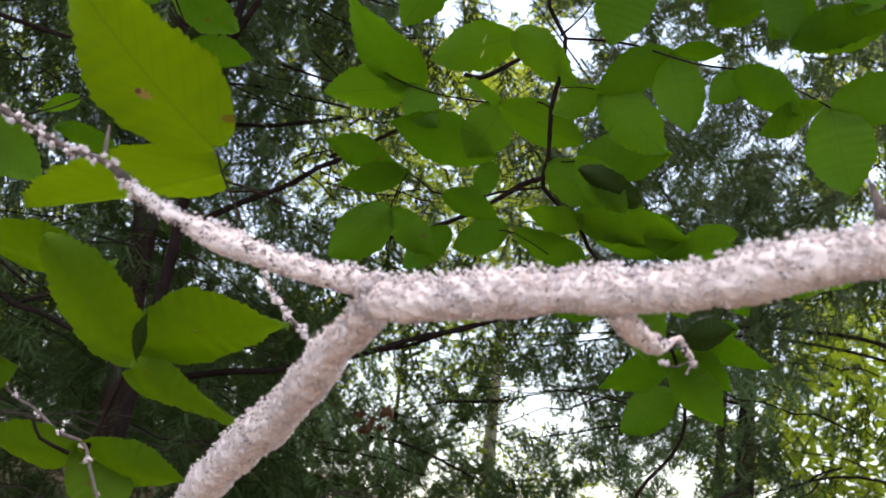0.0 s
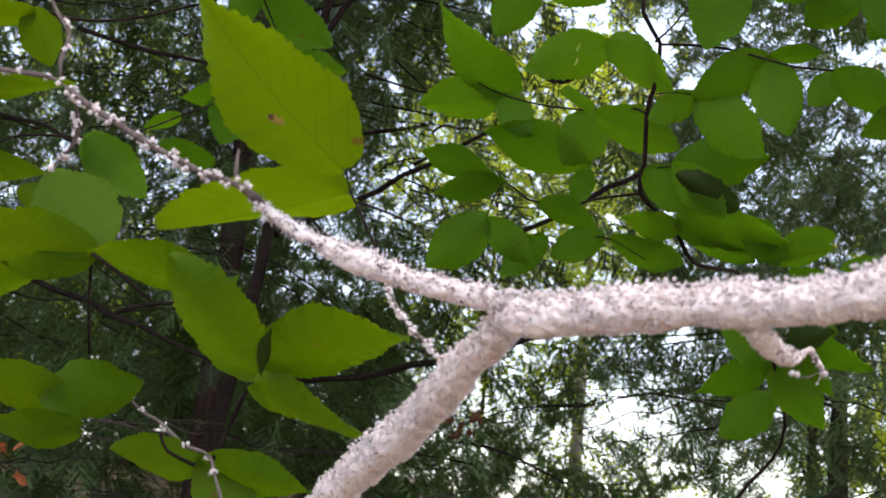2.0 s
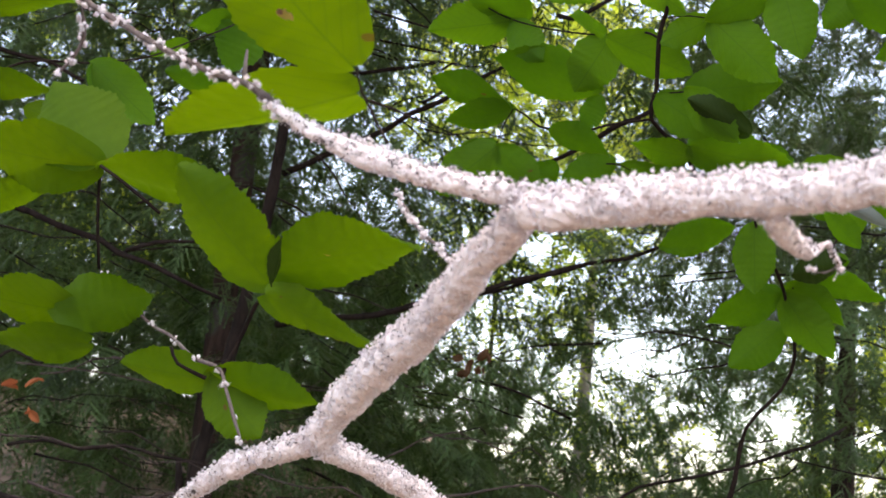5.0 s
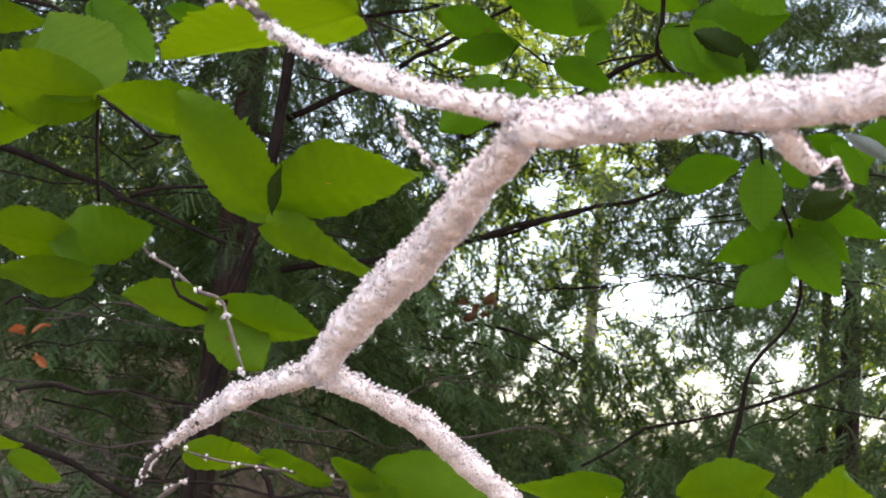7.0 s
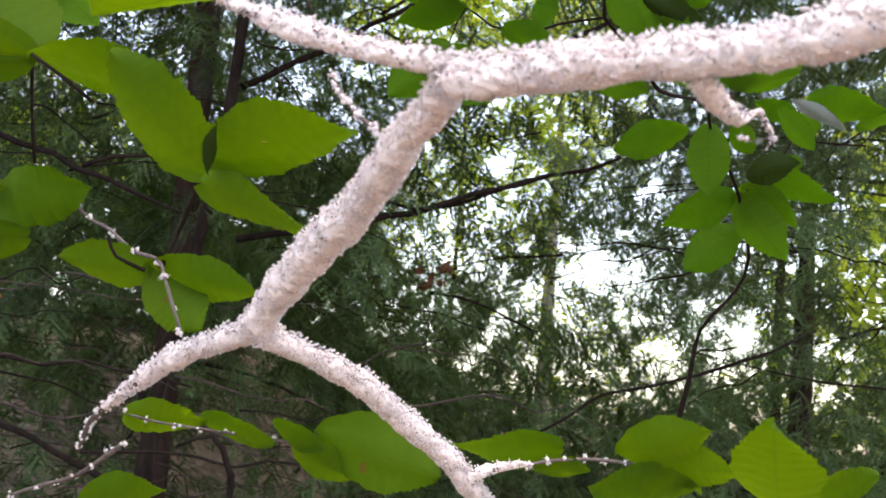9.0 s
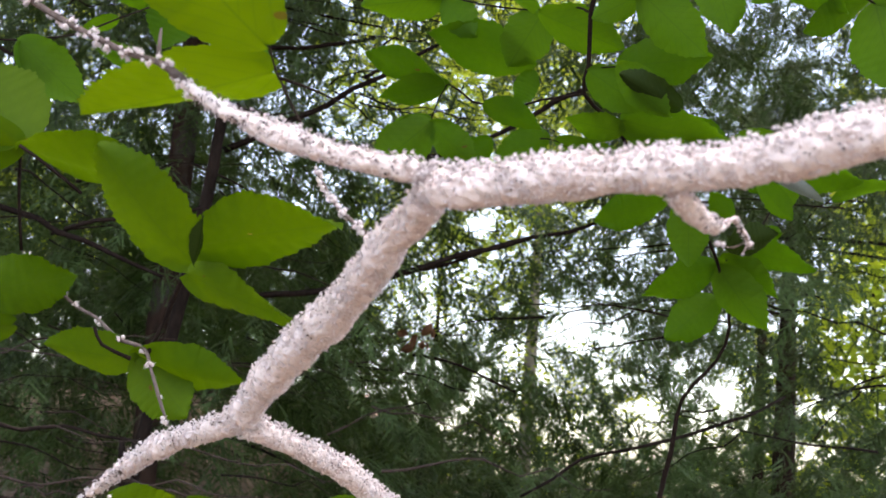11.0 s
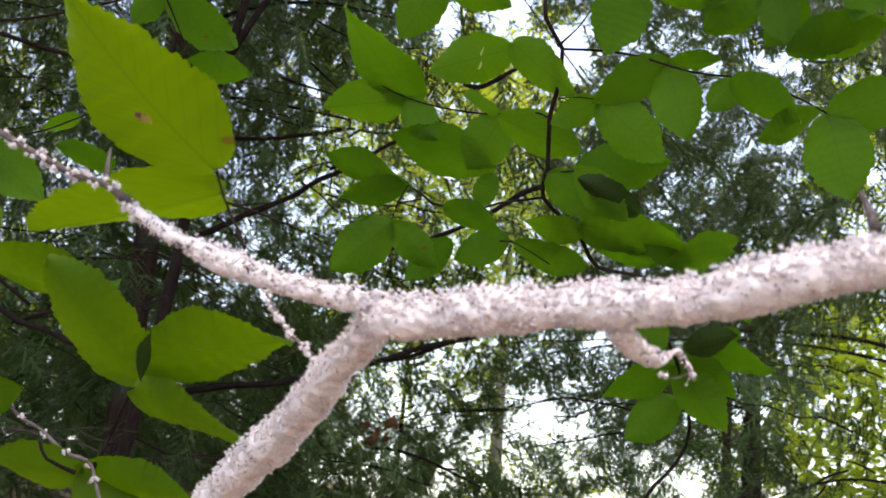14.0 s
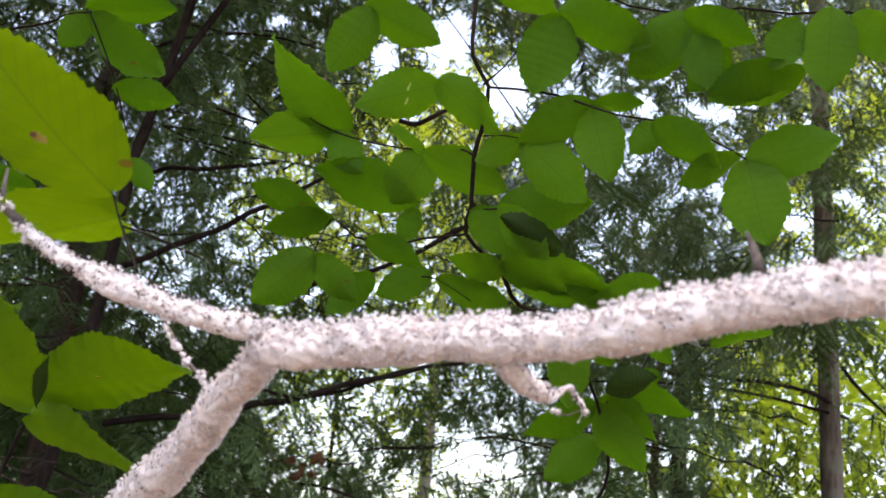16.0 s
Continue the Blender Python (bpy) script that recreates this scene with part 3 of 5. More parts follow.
limb(beech_tree, "twig", [(-0.244, 0.495, 1.717, 0.0020), (-0.256, 0.503, 1.723, 0.0015), (-0.281, 0.520, 1.731, 0.0015), (-0.315, 0.536, 1.739, 0.0016), (-0.349, 0.552, 1.745, 0.0013)], 1.7)
limb(beech_tree, "twig", [(-0.244, 0.495, 1.717, 0.0017), (-0.246, 0.493, 1.727, 0.0015), (-0.246, 0.498, 1.745, 0.0015), (-0.258, 0.504, 1.761, 0.0012), (-0.274, 0.516, 1.787, 0.0012)], 1.7)
limb(beech_tree, "twig", [(-0.235, 0.493, 1.709, 0.0017), (-0.234, 0.502, 1.694, 0.0015), (-0.240, 0.509, 1.685, 0.0012), (-0.252, 0.516, 1.674, 0.0009)], 3.0)
limb(beech_tree, "twig", [(-0.163, 0.675, 1.506, 0.0017), (-0.170, 0.677, 1.520, 0.0015), (-0.180, 0.684, 1.540, 0.0014), (-0.188, 0.692, 1.553, 0.0014), (-0.207, 0.700, 1.559, 0.0018), (-0.225, 0.707, 1.572, 0.0014), (-0.245, 0.715, 1.582, 0.0014), (-0.286, 0.728, 1.615, 0.0015)], 1.7)
limb(beech_tree, "twig", [(-0.213, 0.768, 1.442, 0.0019), (-0.250, 0.791, 1.416, 0.0019), (-0.279, 0.811, 1.406, 0.0016), (-0.309, 0.822, 1.395, 0.0016)], 1.7)
limb(beech_tree, "twig", [(-0.212, 0.746, 1.459, 0.0015), (-0.195, 0.767, 1.455, 0.0011), (-0.169, 0.789, 1.453, 0.0011), (-0.133, 0.811, 1.450, 0.0012), (-0.091, 0.824, 1.448, 0.0012)], 1.7)
limb(beech_tree, "twig", [(0.0090, 0.7520, 1.4350, 0.0040), (0.0180, 0.7520, 1.4400, 0.0034), (0.0310, 0.7530, 1.4450, 0.0028), (0.0440, 0.7560, 1.4480, 0.0020), (0.0540, 0.7580, 1.4490, 0.0013)], (6.0, 4.0))
limb(beech_tree, "twig", [(0.0490, 0.7570, 1.4480, 0.0016), (0.0650, 0.7620, 1.4520, 0.0014), (0.0880, 0.7700, 1.4550, 0.0014), (0.1110, 0.7800, 1.4550, 0.0014), (0.1360, 0.7900, 1.4520, 0.0013), (0.1670, 0.8000, 1.4430, 0.0013)], 2.0)
shoot(beech_tree, "spur", [(0.157, 0.294, 1.615, 0.0022), (0.156, 0.297, 1.623, 0.0015), (0.154, 0.300, 1.630, 0.0006)])
shoot(beech_tree, "spur", [(-0.142, 0.473, 1.663, 0.0013), (-0.142, 0.471, 1.672, 0.0011), (-0.143, 0.474, 1.682, 0.0005)])

# bare petioles and shoots of the branch
shoot(beech_tree, "petiole", [(-0.0630, 0.4100, 1.6220, 0.0007), (-0.0700, 0.4200, 1.6340, 0.0006), (-0.0760, 0.4300, 1.6450, 0.0006), (-0.0800, 0.4350, 1.6520, 0.0005), (-0.0830, 0.4300, 1.6610, 0.0005)])
shoot(beech_tree, "twig", [(-0.0770, 0.4300, 1.6470, 0.0006), (-0.0660, 0.4400, 1.6470, 0.0006), (-0.0560, 0.4500, 1.6460, 0.0005), (-0.0460, 0.4600, 1.6450, 0.0003)])
shoot(beech_tree, "petiole", [(-0.231, 0.664, 1.642, 0.0011), (-0.253, 0.659, 1.657, 0.0011), (-0.270, 0.655, 1.667, 0.0011)])
shoot(beech_tree, "petiole", [(-0.186, 0.693, 1.548, 0.0014), (-0.175, 0.689, 1.576, 0.0014), (-0.167, 0.677, 1.592, 0.0014), (-0.159, 0.676, 1.602, 0.0010)])
shoot(beech_tree, "petiole", [(-0.286, 0.728, 1.615, 0.0011), (-0.287, 0.713, 1.646, 0.0011), (-0.285, 0.699, 1.672, 0.0011)])
shoot(beech_tree, "petiole", [(-0.195, 0.691, 1.546, 0.0014), (-0.213, 0.688, 1.553, 0.0011), (-0.218, 0.685, 1.563, 0.0011)])

# leaves on the branch
big_leaf = leaf(beech_tree, (-0.0850, 0.4300, 1.6620), (-0.1470, 0.3790, 1.7180), 0.0609, 43)
leaf(beech_tree, (-0.087, 0.464, 1.661), (-0.191, 0.521, 1.650), 0.0641, 63)
leaf(beech_tree, (-0.1520, 0.6430, 1.6000), (-0.2080, 0.6080, 1.6590), 0.0530, 34)
pair_leaf = leaf(beech_tree, (-0.1480, 0.6200, 1.6060), (-0.0610, 0.5910, 1.6200), 0.0529, 47)
leaf(beech_tree, (-0.1520, 0.6310, 1.5920), (-0.0830, 0.6220, 1.5670), 0.0328, 50)
# this narrow dark leaf stands for the shadow fold between the pair
tagged(leaf(beech_tree, (-0.1460, 0.6160, 1.5950), (-0.1400, 0.5980, 1.6200), 0.0075, 40), "narrow leaf painted dark as a shadow fold").data = SHADE_LEAF
leaf(beech_tree, (-0.278, 0.674, 1.671), (-0.383, 0.682, 1.688), 0.0576, 49)
leaf(beech_tree, (-0.277, 0.674, 1.673), (-0.326, 0.697, 1.733), 0.0633, 0)
leaf(beech_tree, (-0.275, 0.674, 1.672), (-0.179, 0.664, 1.659), 0.0528, 66)
leaf(beech_tree, (-0.322, 0.709, 1.668), (-0.369, 0.710, 1.643), 0.0291, 37)
leaf(beech_tree, (-0.306, 0.714, 1.584), (-0.236, 0.696, 1.596), 0.0398, 7)
leaf(beech_tree, (-0.287, 0.716, 1.583), (-0.372, 0.727, 1.593), 0.0468, 57)
leaf(beech_tree, (-0.283, 0.721, 1.564), (-0.369, 0.735, 1.564), 0.0472, 68)
leaf(beech_tree, (-0.1950, 0.7000, 1.5460), (-0.2580, 0.7140, 1.5530), 0.0337, 35)
leaf(beech_tree, (-0.1950, 0.7000, 1.5510), (-0.1200, 0.6880, 1.5360), 0.0336, 50)
leaf(beech_tree, (-0.1930, 0.7010, 1.5480), (-0.1560, 0.6930, 1.5130), 0.0381, 0)
leaf(beech_tree, (-0.220, 0.776, 1.458), (-0.169, 0.798, 1.459), 0.0296, 40)
leaf(beech_tree, (-0.173, 0.798, 1.460), (-0.122, 0.802, 1.447), 0.0288, 53)
leaf(beech_tree, (-0.125, 0.810, 1.462), (-0.089, 0.814, 1.446), 0.0212, 40)
leaf(beech_tree, (-0.094, 0.822, 1.457), (-0.006, 0.789, 1.435), 0.0524, 15)
leaf(beech_tree, (-0.111, 0.823, 1.446), (-0.060, 0.829, 1.427), 0.0297, 42)
leaf(beech_tree, (-0.226, 0.723, 1.404), (-0.174, 0.724, 1.414), 0.0287, 43)
leaf(beech_tree, (-0.340, 0.704, 1.454), (-0.304, 0.707, 1.454), 0.0195, 49)
leaf(beech_tree, (-0.313, 0.708, 1.446), (-0.279, 0.712, 1.434), 0.0197, 36)
leaf(beech_tree, (0.071, 0.769, 1.460), (-0.006, 0.786, 1.457), 0.0426, 65)
leaf(beech_tree, (0.048, 0.770, 1.447), (0.092, 0.772, 1.447), 0.0241, 60)
leaf(beech_tree, (0.111, 0.780, 1.462), (0.166, 0.750, 1.480), 0.0357, 35)
leaf(beech_tree, (0.135, 0.793, 1.454), (0.188, 0.755, 1.455), 0.0350, 40)
leaf(beech_tree, (0.165, 0.796, 1.441), (0.091, 0.773, 1.438), 0.0418, 50)
leaf(beech_tree, (0.175, 0.595, 1.435), (0.154, 0.527, 1.480), 0.0455, 16)
leaf(beech_tree, (0.221, 0.737, 1.446), (0.269, 0.737, 1.461), 0.0272, 46)
leaf(beech_tree, (-0.390, 0.772, 1.881), (-0.380, 0.803, 1.847), 0.0322, 0)
leaf(beech_tree, (-0.389, 0.773, 1.879), (-0.445, 0.770, 1.870), 0.0304, 38)
leaf(beech_tree, (-0.356, 0.788, 1.831), (-0.432, 0.805, 1.821), 0.0425, 58)
leaf(beech_tree, (-0.376, 0.823, 1.768), (-0.440, 0.817, 1.769), 0.0347, 57)
leaf(beech_tree, (-0.397, 0.825, 1.753), (-0.356, 0.832, 1.740), 0.0238, 0)

# the sapling behind the branch: stem and twigs
shoot(beech_sapling, "stem", [(0.295, 1.942, 1.207, 0.0052), (0.300, 1.920, 1.353, 0.0048), (0.316, 1.875, 1.520, 0.0041), (0.323, 1.835, 1.582, 0.0038), (0.330, 1.804, 1.655, 0.0031), (0.375, 1.790, 1.714, 0.0025), (0.387, 1.762, 1.761, 0.0027), (0.360, 1.707, 1.831, 0.0024), (0.334, 1.650, 1.858, 0.0023), (0.293, 1.588, 1.903, 0.0022), (0.275, 1.533, 1.921, 0.0022), (0.200, 1.410, 1.897, 0.0026), (0.167, 1.349, 1.920, 0.0025), (0.121, 1.307, 1.946, 0.0024), (0.122, 1.280, 1.973, 0.0026), (0.118, 1.247, 2.021, 0.0028), (0.123, 1.221, 2.044, 0.0026), (0.124, 1.200, 2.085, 0.0023), (0.102, 1.175, 2.107, 0.0023), (0.100, 1.175, 2.176, 0.0023), (0.097, 1.179, 2.263, 0.0024)])
shoot(beech_sapling, "twig", [(0.121, 1.307, 1.946, 0.0015), (0.072, 1.316, 1.938, 0.0015), (0.041, 1.335, 1.933, 0.0012), (-0.006, 1.350, 1.941, 0.0013), (-0.038, 1.371, 1.968, 0.0010), (-0.055, 1.381, 1.923, 0.0008)])
shoot(beech_sapling, "twig", [(0.118, 1.247, 2.020, 0.0014), (0.100, 1.263, 2.033, 0.0012), (0.057, 1.289, 2.036, 0.0010), (-0.002, 1.303, 2.044, 0.0010), (-0.050, 1.344, 2.070, 0.0010), (-0.078, 1.339, 2.080, 0.0008)])
shoot(beech_sapling, "twig", [(0.124, 1.200, 2.084, 0.0014), (0.177, 1.204, 2.088, 0.0014), (0.217, 1.190, 2.076, 0.0014), (0.263, 1.177, 2.059, 0.0011), (0.324, 1.164, 2.050, 0.0011), (0.369, 1.141, 2.023, 0.0009), (0.400, 1.136, 2.005, 0.0009)])
shoot(beech_sapling, "twig", [(0.122, 1.280, 1.973, 0.0012), (0.134, 1.282, 1.970, 0.0010), (0.155, 1.273, 1.970, 0.0010)])
shoot(beech_sapling, "twig", [(0.124, 1.223, 2.035, 0.0009), (0.148, 1.224, 2.039, 0.0007), (0.171, 1.226, 2.038, 0.0007)])
shoot(beech_sapling, "twig", [(0.156, 1.337, 1.925, 0.0010), (0.171, 1.328, 1.925, 0.0007), (0.196, 1.327, 1.936, 0.0007)])
shoot(beech_sapling, "twig", [(0.117, 1.184, 2.079, 0.0014), (0.136, 1.177, 2.098, 0.0009), (0.151, 1.188, 2.126, 0.0009)])
shoot(beech_sapling, "twig", [(0.231, 1.144, 2.190, 0.0014), (0.263, 1.147, 2.176, 0.0012), (0.338, 1.145, 2.174, 0.0014), (0.381, 1.122, 2.175, 0.0014), (0.430, 1.102, 2.164, 0.0013), (0.474, 1.089, 2.166, 0.0013), (0.542, 1.078, 2.160, 0.0013)])
shoot(beech_sapling, "twig", [(0.360, 1.707, 1.831, 0.0015), (0.379, 1.703, 1.865, 0.0012), (0.417, 1.720, 1.900, 0.0012), (0.442, 1.733, 1.951, 0.0012)])
shoot(beech_sapling, "twig", [(0.076, 1.346, 1.901, 0.0010), (0.096, 1.348, 1.900, 0.0007), (0.137, 1.357, 1.881, 0.0007)])
shoot(beech_sapling, "twig", [(-0.055, 1.381, 1.923, 0.0010), (-0.055, 1.403, 1.878, 0.0008)])

# leaves of the sapling
leaf(beech_sapling, (-0.037, 1.346, 2.066), (-0.128, 1.266, 2.146), 0.0780, 47)
leaf(beech_sapling, (-0.049, 1.345, 2.068), (-0.153, 1.388, 2.065), 0.0613, 24)
leaf(beech_sapling, (-0.050, 1.345, 2.065), (-0.007, 1.312, 2.009), 0.0424, 13)
mined_leaf = leaf(beech_sapling, (0.070, 1.243, 2.099), (-0.023, 1.291, 2.084), 0.0574, 0)
leaf(beech_sapling, (0.070, 1.214, 2.093), (0.144, 1.214, 2.036), 0.0502, 25)
leaf(beech_sapling, (0.060, 1.324, 1.984), (-0.068, 1.354, 2.024), 0.0740, 43)
leaf(beech_sapling, (0.067, 1.290, 2.035), (0.032, 1.323, 1.977), 0.0580, 0)
leaf(beech_sapling, (0.063, 1.272, 2.026), (0.161, 1.279, 1.992), 0.0562, 29)
leaf(beech_sapling, (0.061, 1.270, 2.031), (0.020, 1.300, 2.063), 0.0323, 49)
leaf(beech_sapling, (0.171, 1.226, 2.038), (0.119, 1.239, 2.010), 0.0347, 0)
leaf(beech_sapling, (0.173, 1.227, 2.037), (0.244, 1.219, 1.969), 0.0578, 0)
leaf(beech_sapling, (0.240, 1.192, 2.074), (0.161, 1.217, 2.031), 0.0508, 28)
leaf(beech_sapling, (0.239, 1.193, 2.071), (0.264, 1.196, 1.987), 0.0556, 0)
leaf(beech_sapling, (0.239, 1.192, 2.074), (0.294, 1.176, 2.075), 0.0313, 51)
leaf(beech_sapling, (0.312, 1.182, 2.056), (0.284, 1.189, 2.020), 0.0334, 0)
leaf(beech_sapling, (0.300, 1.147, 2.041), (0.371, 1.138, 1.995), 0.0459, 28)
leaf(beech_sapling, (0.394, 1.144, 2.015), (0.330, 1.162, 1.982), 0.0404, 46)
leaf(beech_sapling, (0.397, 1.136, 2.006), (0.421, 1.139, 1.915), 0.0709, 0)
leaf(beech_sapling, (0.398, 1.136, 2.004), (0.488, 1.109, 2.032), 0.0543, 0)
leaf(beech_sapling, (0.452, 1.139, 2.111), (0.358, 1.155, 2.087), 0.0533, 15)
leaf(beech_sapling, (0.329, 1.159, 2.150), (0.280, 1.190, 2.112), 0.0470, 0)
leaf(beech_sapling, (0.373, 1.142, 2.137), (0.341, 1.174, 2.095), 0.0440, 0)
leaf(beech_sapling, (0.192, 1.156, 2.157), (0.171, 1.183, 2.073), 0.0651, 0)
leaf(beech_sapling, (0.193, 1.154, 2.164), (0.292, 1.140, 2.129), 0.0569, 18)
leaf(beech_sapling, (0.326, 1.128, 2.162), (0.273, 1.170, 2.103), 0.0505, 0)
leaf(beech_sapling, (0.338, 1.130, 2.153), (0.350, 1.132, 2.078), 0.0440, 0)
leaf(beech_sapling, (0.322, 1.118, 2.160), (0.398, 1.114, 2.131), 0.0441, 30)
leaf(beech_sapling, (0.450, 1.119, 2.107), (0.354, 1.143, 2.076), 0.0558, 34)
leaf(beech_sapling, (0.435, 1.095, 2.154), (0.415, 1.112, 2.101), 0.0434, 0)
leaf(beech_sapling, (0.466, 1.080, 2.164), (0.467, 1.097, 2.075), 0.0598, 0)
leaf(beech_sapling, (0.489, 1.081, 2.158), (0.546, 1.081, 2.116), 0.0474, 0)
leaf(beech_sapling, (-0.028, 1.349, 2.242), (0.070, 1.356, 2.206), 0.0562, 20)
leaf(beech_sapling, (-0.020, 1.349, 2.238), (-0.065, 1.376, 2.160), 0.0582, 0)
leaf(beech_sapling, (0.120, 1.170, 2.191), (0.196, 1.174, 2.168), 0.0430, 39)
leaf(beech_sapling, (-0.041, 1.370, 1.972), (-0.140, 1.383, 2.007), 0.0576, 58)
leaf(beech_sapling, (-0.037, 1.371, 1.967), (-0.123, 1.398, 1.953), 0.0491, 50)
leaf(beech_sapling, (-0.055, 1.381, 1.924), (-0.118, 1.402, 1.902), 0.0376, 40)
leaf(beech_sapling, (-0.054, 1.372, 1.919), (-0.122, 1.391, 1.859), 0.0601, 0)
leaf(beech_sapling, (-0.054, 1.372, 1.919), (0.005, 1.379, 1.871), 0.0414, 20)
leaf(beech_sapling, (0.009, 1.332, 1.934), (0.080, 1.325, 1.904), 0.0416, 46)
leaf(beech_sapling, (0.061, 1.316, 1.973), (0.047, 1.335, 1.935), 0.0291, 0)
leaf(beech_sapling, (0.084, 1.346, 1.906), (0.025, 1.368, 1.879), 0.0409, 0)
leaf(beech_sapling, (0.170, 1.331, 1.913), (0.102, 1.342, 1.927), 0.0382, 35)
leaf(beech_sapling, (0.123, 1.282, 1.965), (0.190, 1.288, 1.926), 0.0489, 0)
leaf(beech_sapling, (0.153, 1.263, 1.968), (0.213, 1.253, 1.908), 0.0463, 31)
leaf(beech_sapling, (0.156, 1.283, 1.973), (0.262, 1.287, 1.994), 0.0589, 0)
leaf(beech_sapling, (0.169, 1.328, 1.925), (0.302, 1.323, 1.905), 0.0722, 42)
leaf(beech_sapling, (0.168, 1.348, 1.927), (0.265, 1.364, 1.894), 0.0562, 38)
leaf(beech_sapling, (0.095, 1.348, 1.900), (0.181, 1.361, 1.881), 0.0480, 37)
leaf(beech_sapling, (0.268, 1.326, 1.883), (0.346, 1.318, 1.902), 0.0437, 47)
leaf(beech_sapling, (0.247, 1.323, 1.929), (0.289, 1.338, 1.883), 0.0435, 0)
leaf(beech_sapling, (0.018, 1.381, 1.906), (-0.032, 1.390, 1.855), 0.0391, 0)
leaf(beech_sapling, (0.265, 1.606, 1.905), (0.170, 1.635, 1.876), 0.0559, 33)
leaf(beech_sapling, (0.290, 1.587, 1.907), (0.298, 1.604, 1.814), 0.0575, 0)
leaf(beech_sapling, (0.350, 1.705, 1.840), (0.256, 1.747, 1.794), 0.0605, 36)
leaf(beech_sapling, (0.366, 1.754, 1.801), (0.294, 1.760, 1.736), 0.0622, 0)
leaf(beech_sapling, (0.353, 1.705, 1.843), (0.429, 1.706, 1.751), 0.0650, 28)
leaf(beech_sapling, (0.360, 1.704, 1.852), (0.442, 1.699, 1.798), 0.0529, 39)
leaf(beech_sapling, (0.377, 1.701, 1.872), (0.489, 1.675, 1.839), 0.0646, 42)
leaf(beech_sapling, (0.366, 1.676, 1.896), (0.332, 1.647, 1.932), 0.0359, 0)
leaf(beech_sapling, (0.429, 1.691, 1.956), (0.368, 1.683, 1.973), 0.0342, 21)
leaf(beech_sapling, (0.442, 1.702, 1.894), (0.370, 1.703, 1.861), 0.0428, 47)
leaf(beech_sapling, (0.434, 1.715, 1.937), (0.464, 1.692, 1.965), 0.0367, 0)
leaf(beech_sapling, (0.584, 1.638, 1.959), (0.499, 1.645, 1.934), 0.0481, 60)
leaf(beech_sapling, (0.431, 1.630, 1.962), (0.530, 1.606, 1.952), 0.0555, 29)
leaf(beech_sapling, (0.406, 1.573, 1.993), (0.323, 1.593, 1.971), 0.0475, 38)
leaf(beech_sapling, (0.458, 1.791, 1.909), (0.391, 1.811, 1.889), 0.0389, 42)
leaf(beech_sapling, (0.398, 1.660, 1.956), (0.446, 1.650, 1.899), 0.0403, 35)

# curled leaves, almost brown, with deep shade put into their colour
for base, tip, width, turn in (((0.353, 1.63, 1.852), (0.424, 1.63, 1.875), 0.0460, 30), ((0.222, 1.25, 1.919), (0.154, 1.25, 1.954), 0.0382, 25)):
    tagged(leaf(beech_sapling, base, tip, width, turn), "curled leaf with shade in its dark colour").data = SHADE_LEAF

# a leaf almost edge-on, painted pale for the sky it reflects
tagged(leaf(beech_sapling, (0.474, 1.6, 1.917), (0.4, 1.6, 1.956), 0.0226, 35), "narrow leaf with reflected sky painted grey-green").data = leaf_mesh("leaf", M_SKY_SHEEN, 0.1, 0.1, 1.0, 5)

# a second sapling, farther left
shoot(young_beech, "stem", [(-0.758, 2.193, 0.295, 0.0065), (-0.866, 1.870, 1.351, 0.0065), (-0.930, 1.661, 2.031, 0.0059), (-0.949, 1.568, 2.334, 0.0054), (-0.969, 1.474, 2.637, 0.0042)])
shoot(young_beech, "twig", [(-0.949, 1.568, 2.334, 0.0036), (-0.679, 1.541, 2.215, 0.0023), (-0.472, 1.496, 2.232, 0.0017), (-0.430, 1.471, 2.239, 0.0014), (-0.394, 1.467, 2.247, 0.0014), (-0.340, 1.468, 2.236, 0.0011)])
shoot(young_beech, "twig", [(-0.394, 1.467, 2.247, 0.0014), (-0.369, 1.480, 2.200, 0.0011), (-0.349, 1.493, 2.158, 0.0011), (-0.318, 1.520, 2.067, 0.0008)])
shoot(young_beech, "twig", [(-0.940, 1.614, 2.182, 0.0030), (-0.739, 1.366, 1.951, 0.0018), (-0.596, 1.276, 1.947, 0.0015), (-0.530, 1.281, 1.952, 0.0012), (-0.480, 1.329, 1.981, 0.0010), (-0.445, 1.374, 2.021, 0.0011), (-0.406, 1.418, 2.064, 0.0011), (-0.392, 1.461, 2.102, 0.0008)])
leaf(young_beech, (-0.396, 1.468, 2.245), (-0.429, 1.483, 2.199), 0.0417, 0)
leaf(young_beech, (-0.393, 1.469, 2.241), (-0.289, 1.485, 2.176), 0.0667, 25)
leaf(young_beech, (-0.398, 1.466, 2.252), (-0.279, 1.458, 2.259), 0.0647, 48)
leaf(young_beech, (-0.351, 1.494, 2.155), (-0.263, 1.493, 2.144), 0.0478, 36)
leaf(young_beech, (-0.318, 1.520, 2.067), (-0.287, 1.530, 2.030), 0.0316, 0)
leaf(young_beech, (-0.392, 1.460, 2.106), (-0.417, 1.479, 2.023), 0.0683, 0)
leaf(young_beech, (-0.397, 1.464, 2.091), (-0.476, 1.460, 2.077), 0.0438, 49)
leaf(young_beech, (-0.526, 1.281, 1.952), (-0.449, 1.303, 1.891), 0.0583, 0)
leaf(young_beech, (-0.445, 1.374, 2.021), (-0.490, 1.376, 1.999), 0.0273, 42)
leaf(young_beech, (-0.404, 1.410, 1.975), (-0.476, 1.399, 1.992), 0.0403, 35)
leaf(young_beech, (-0.523, 1.282, 1.950), (-0.487, 1.295, 1.910), 0.0381, 0)

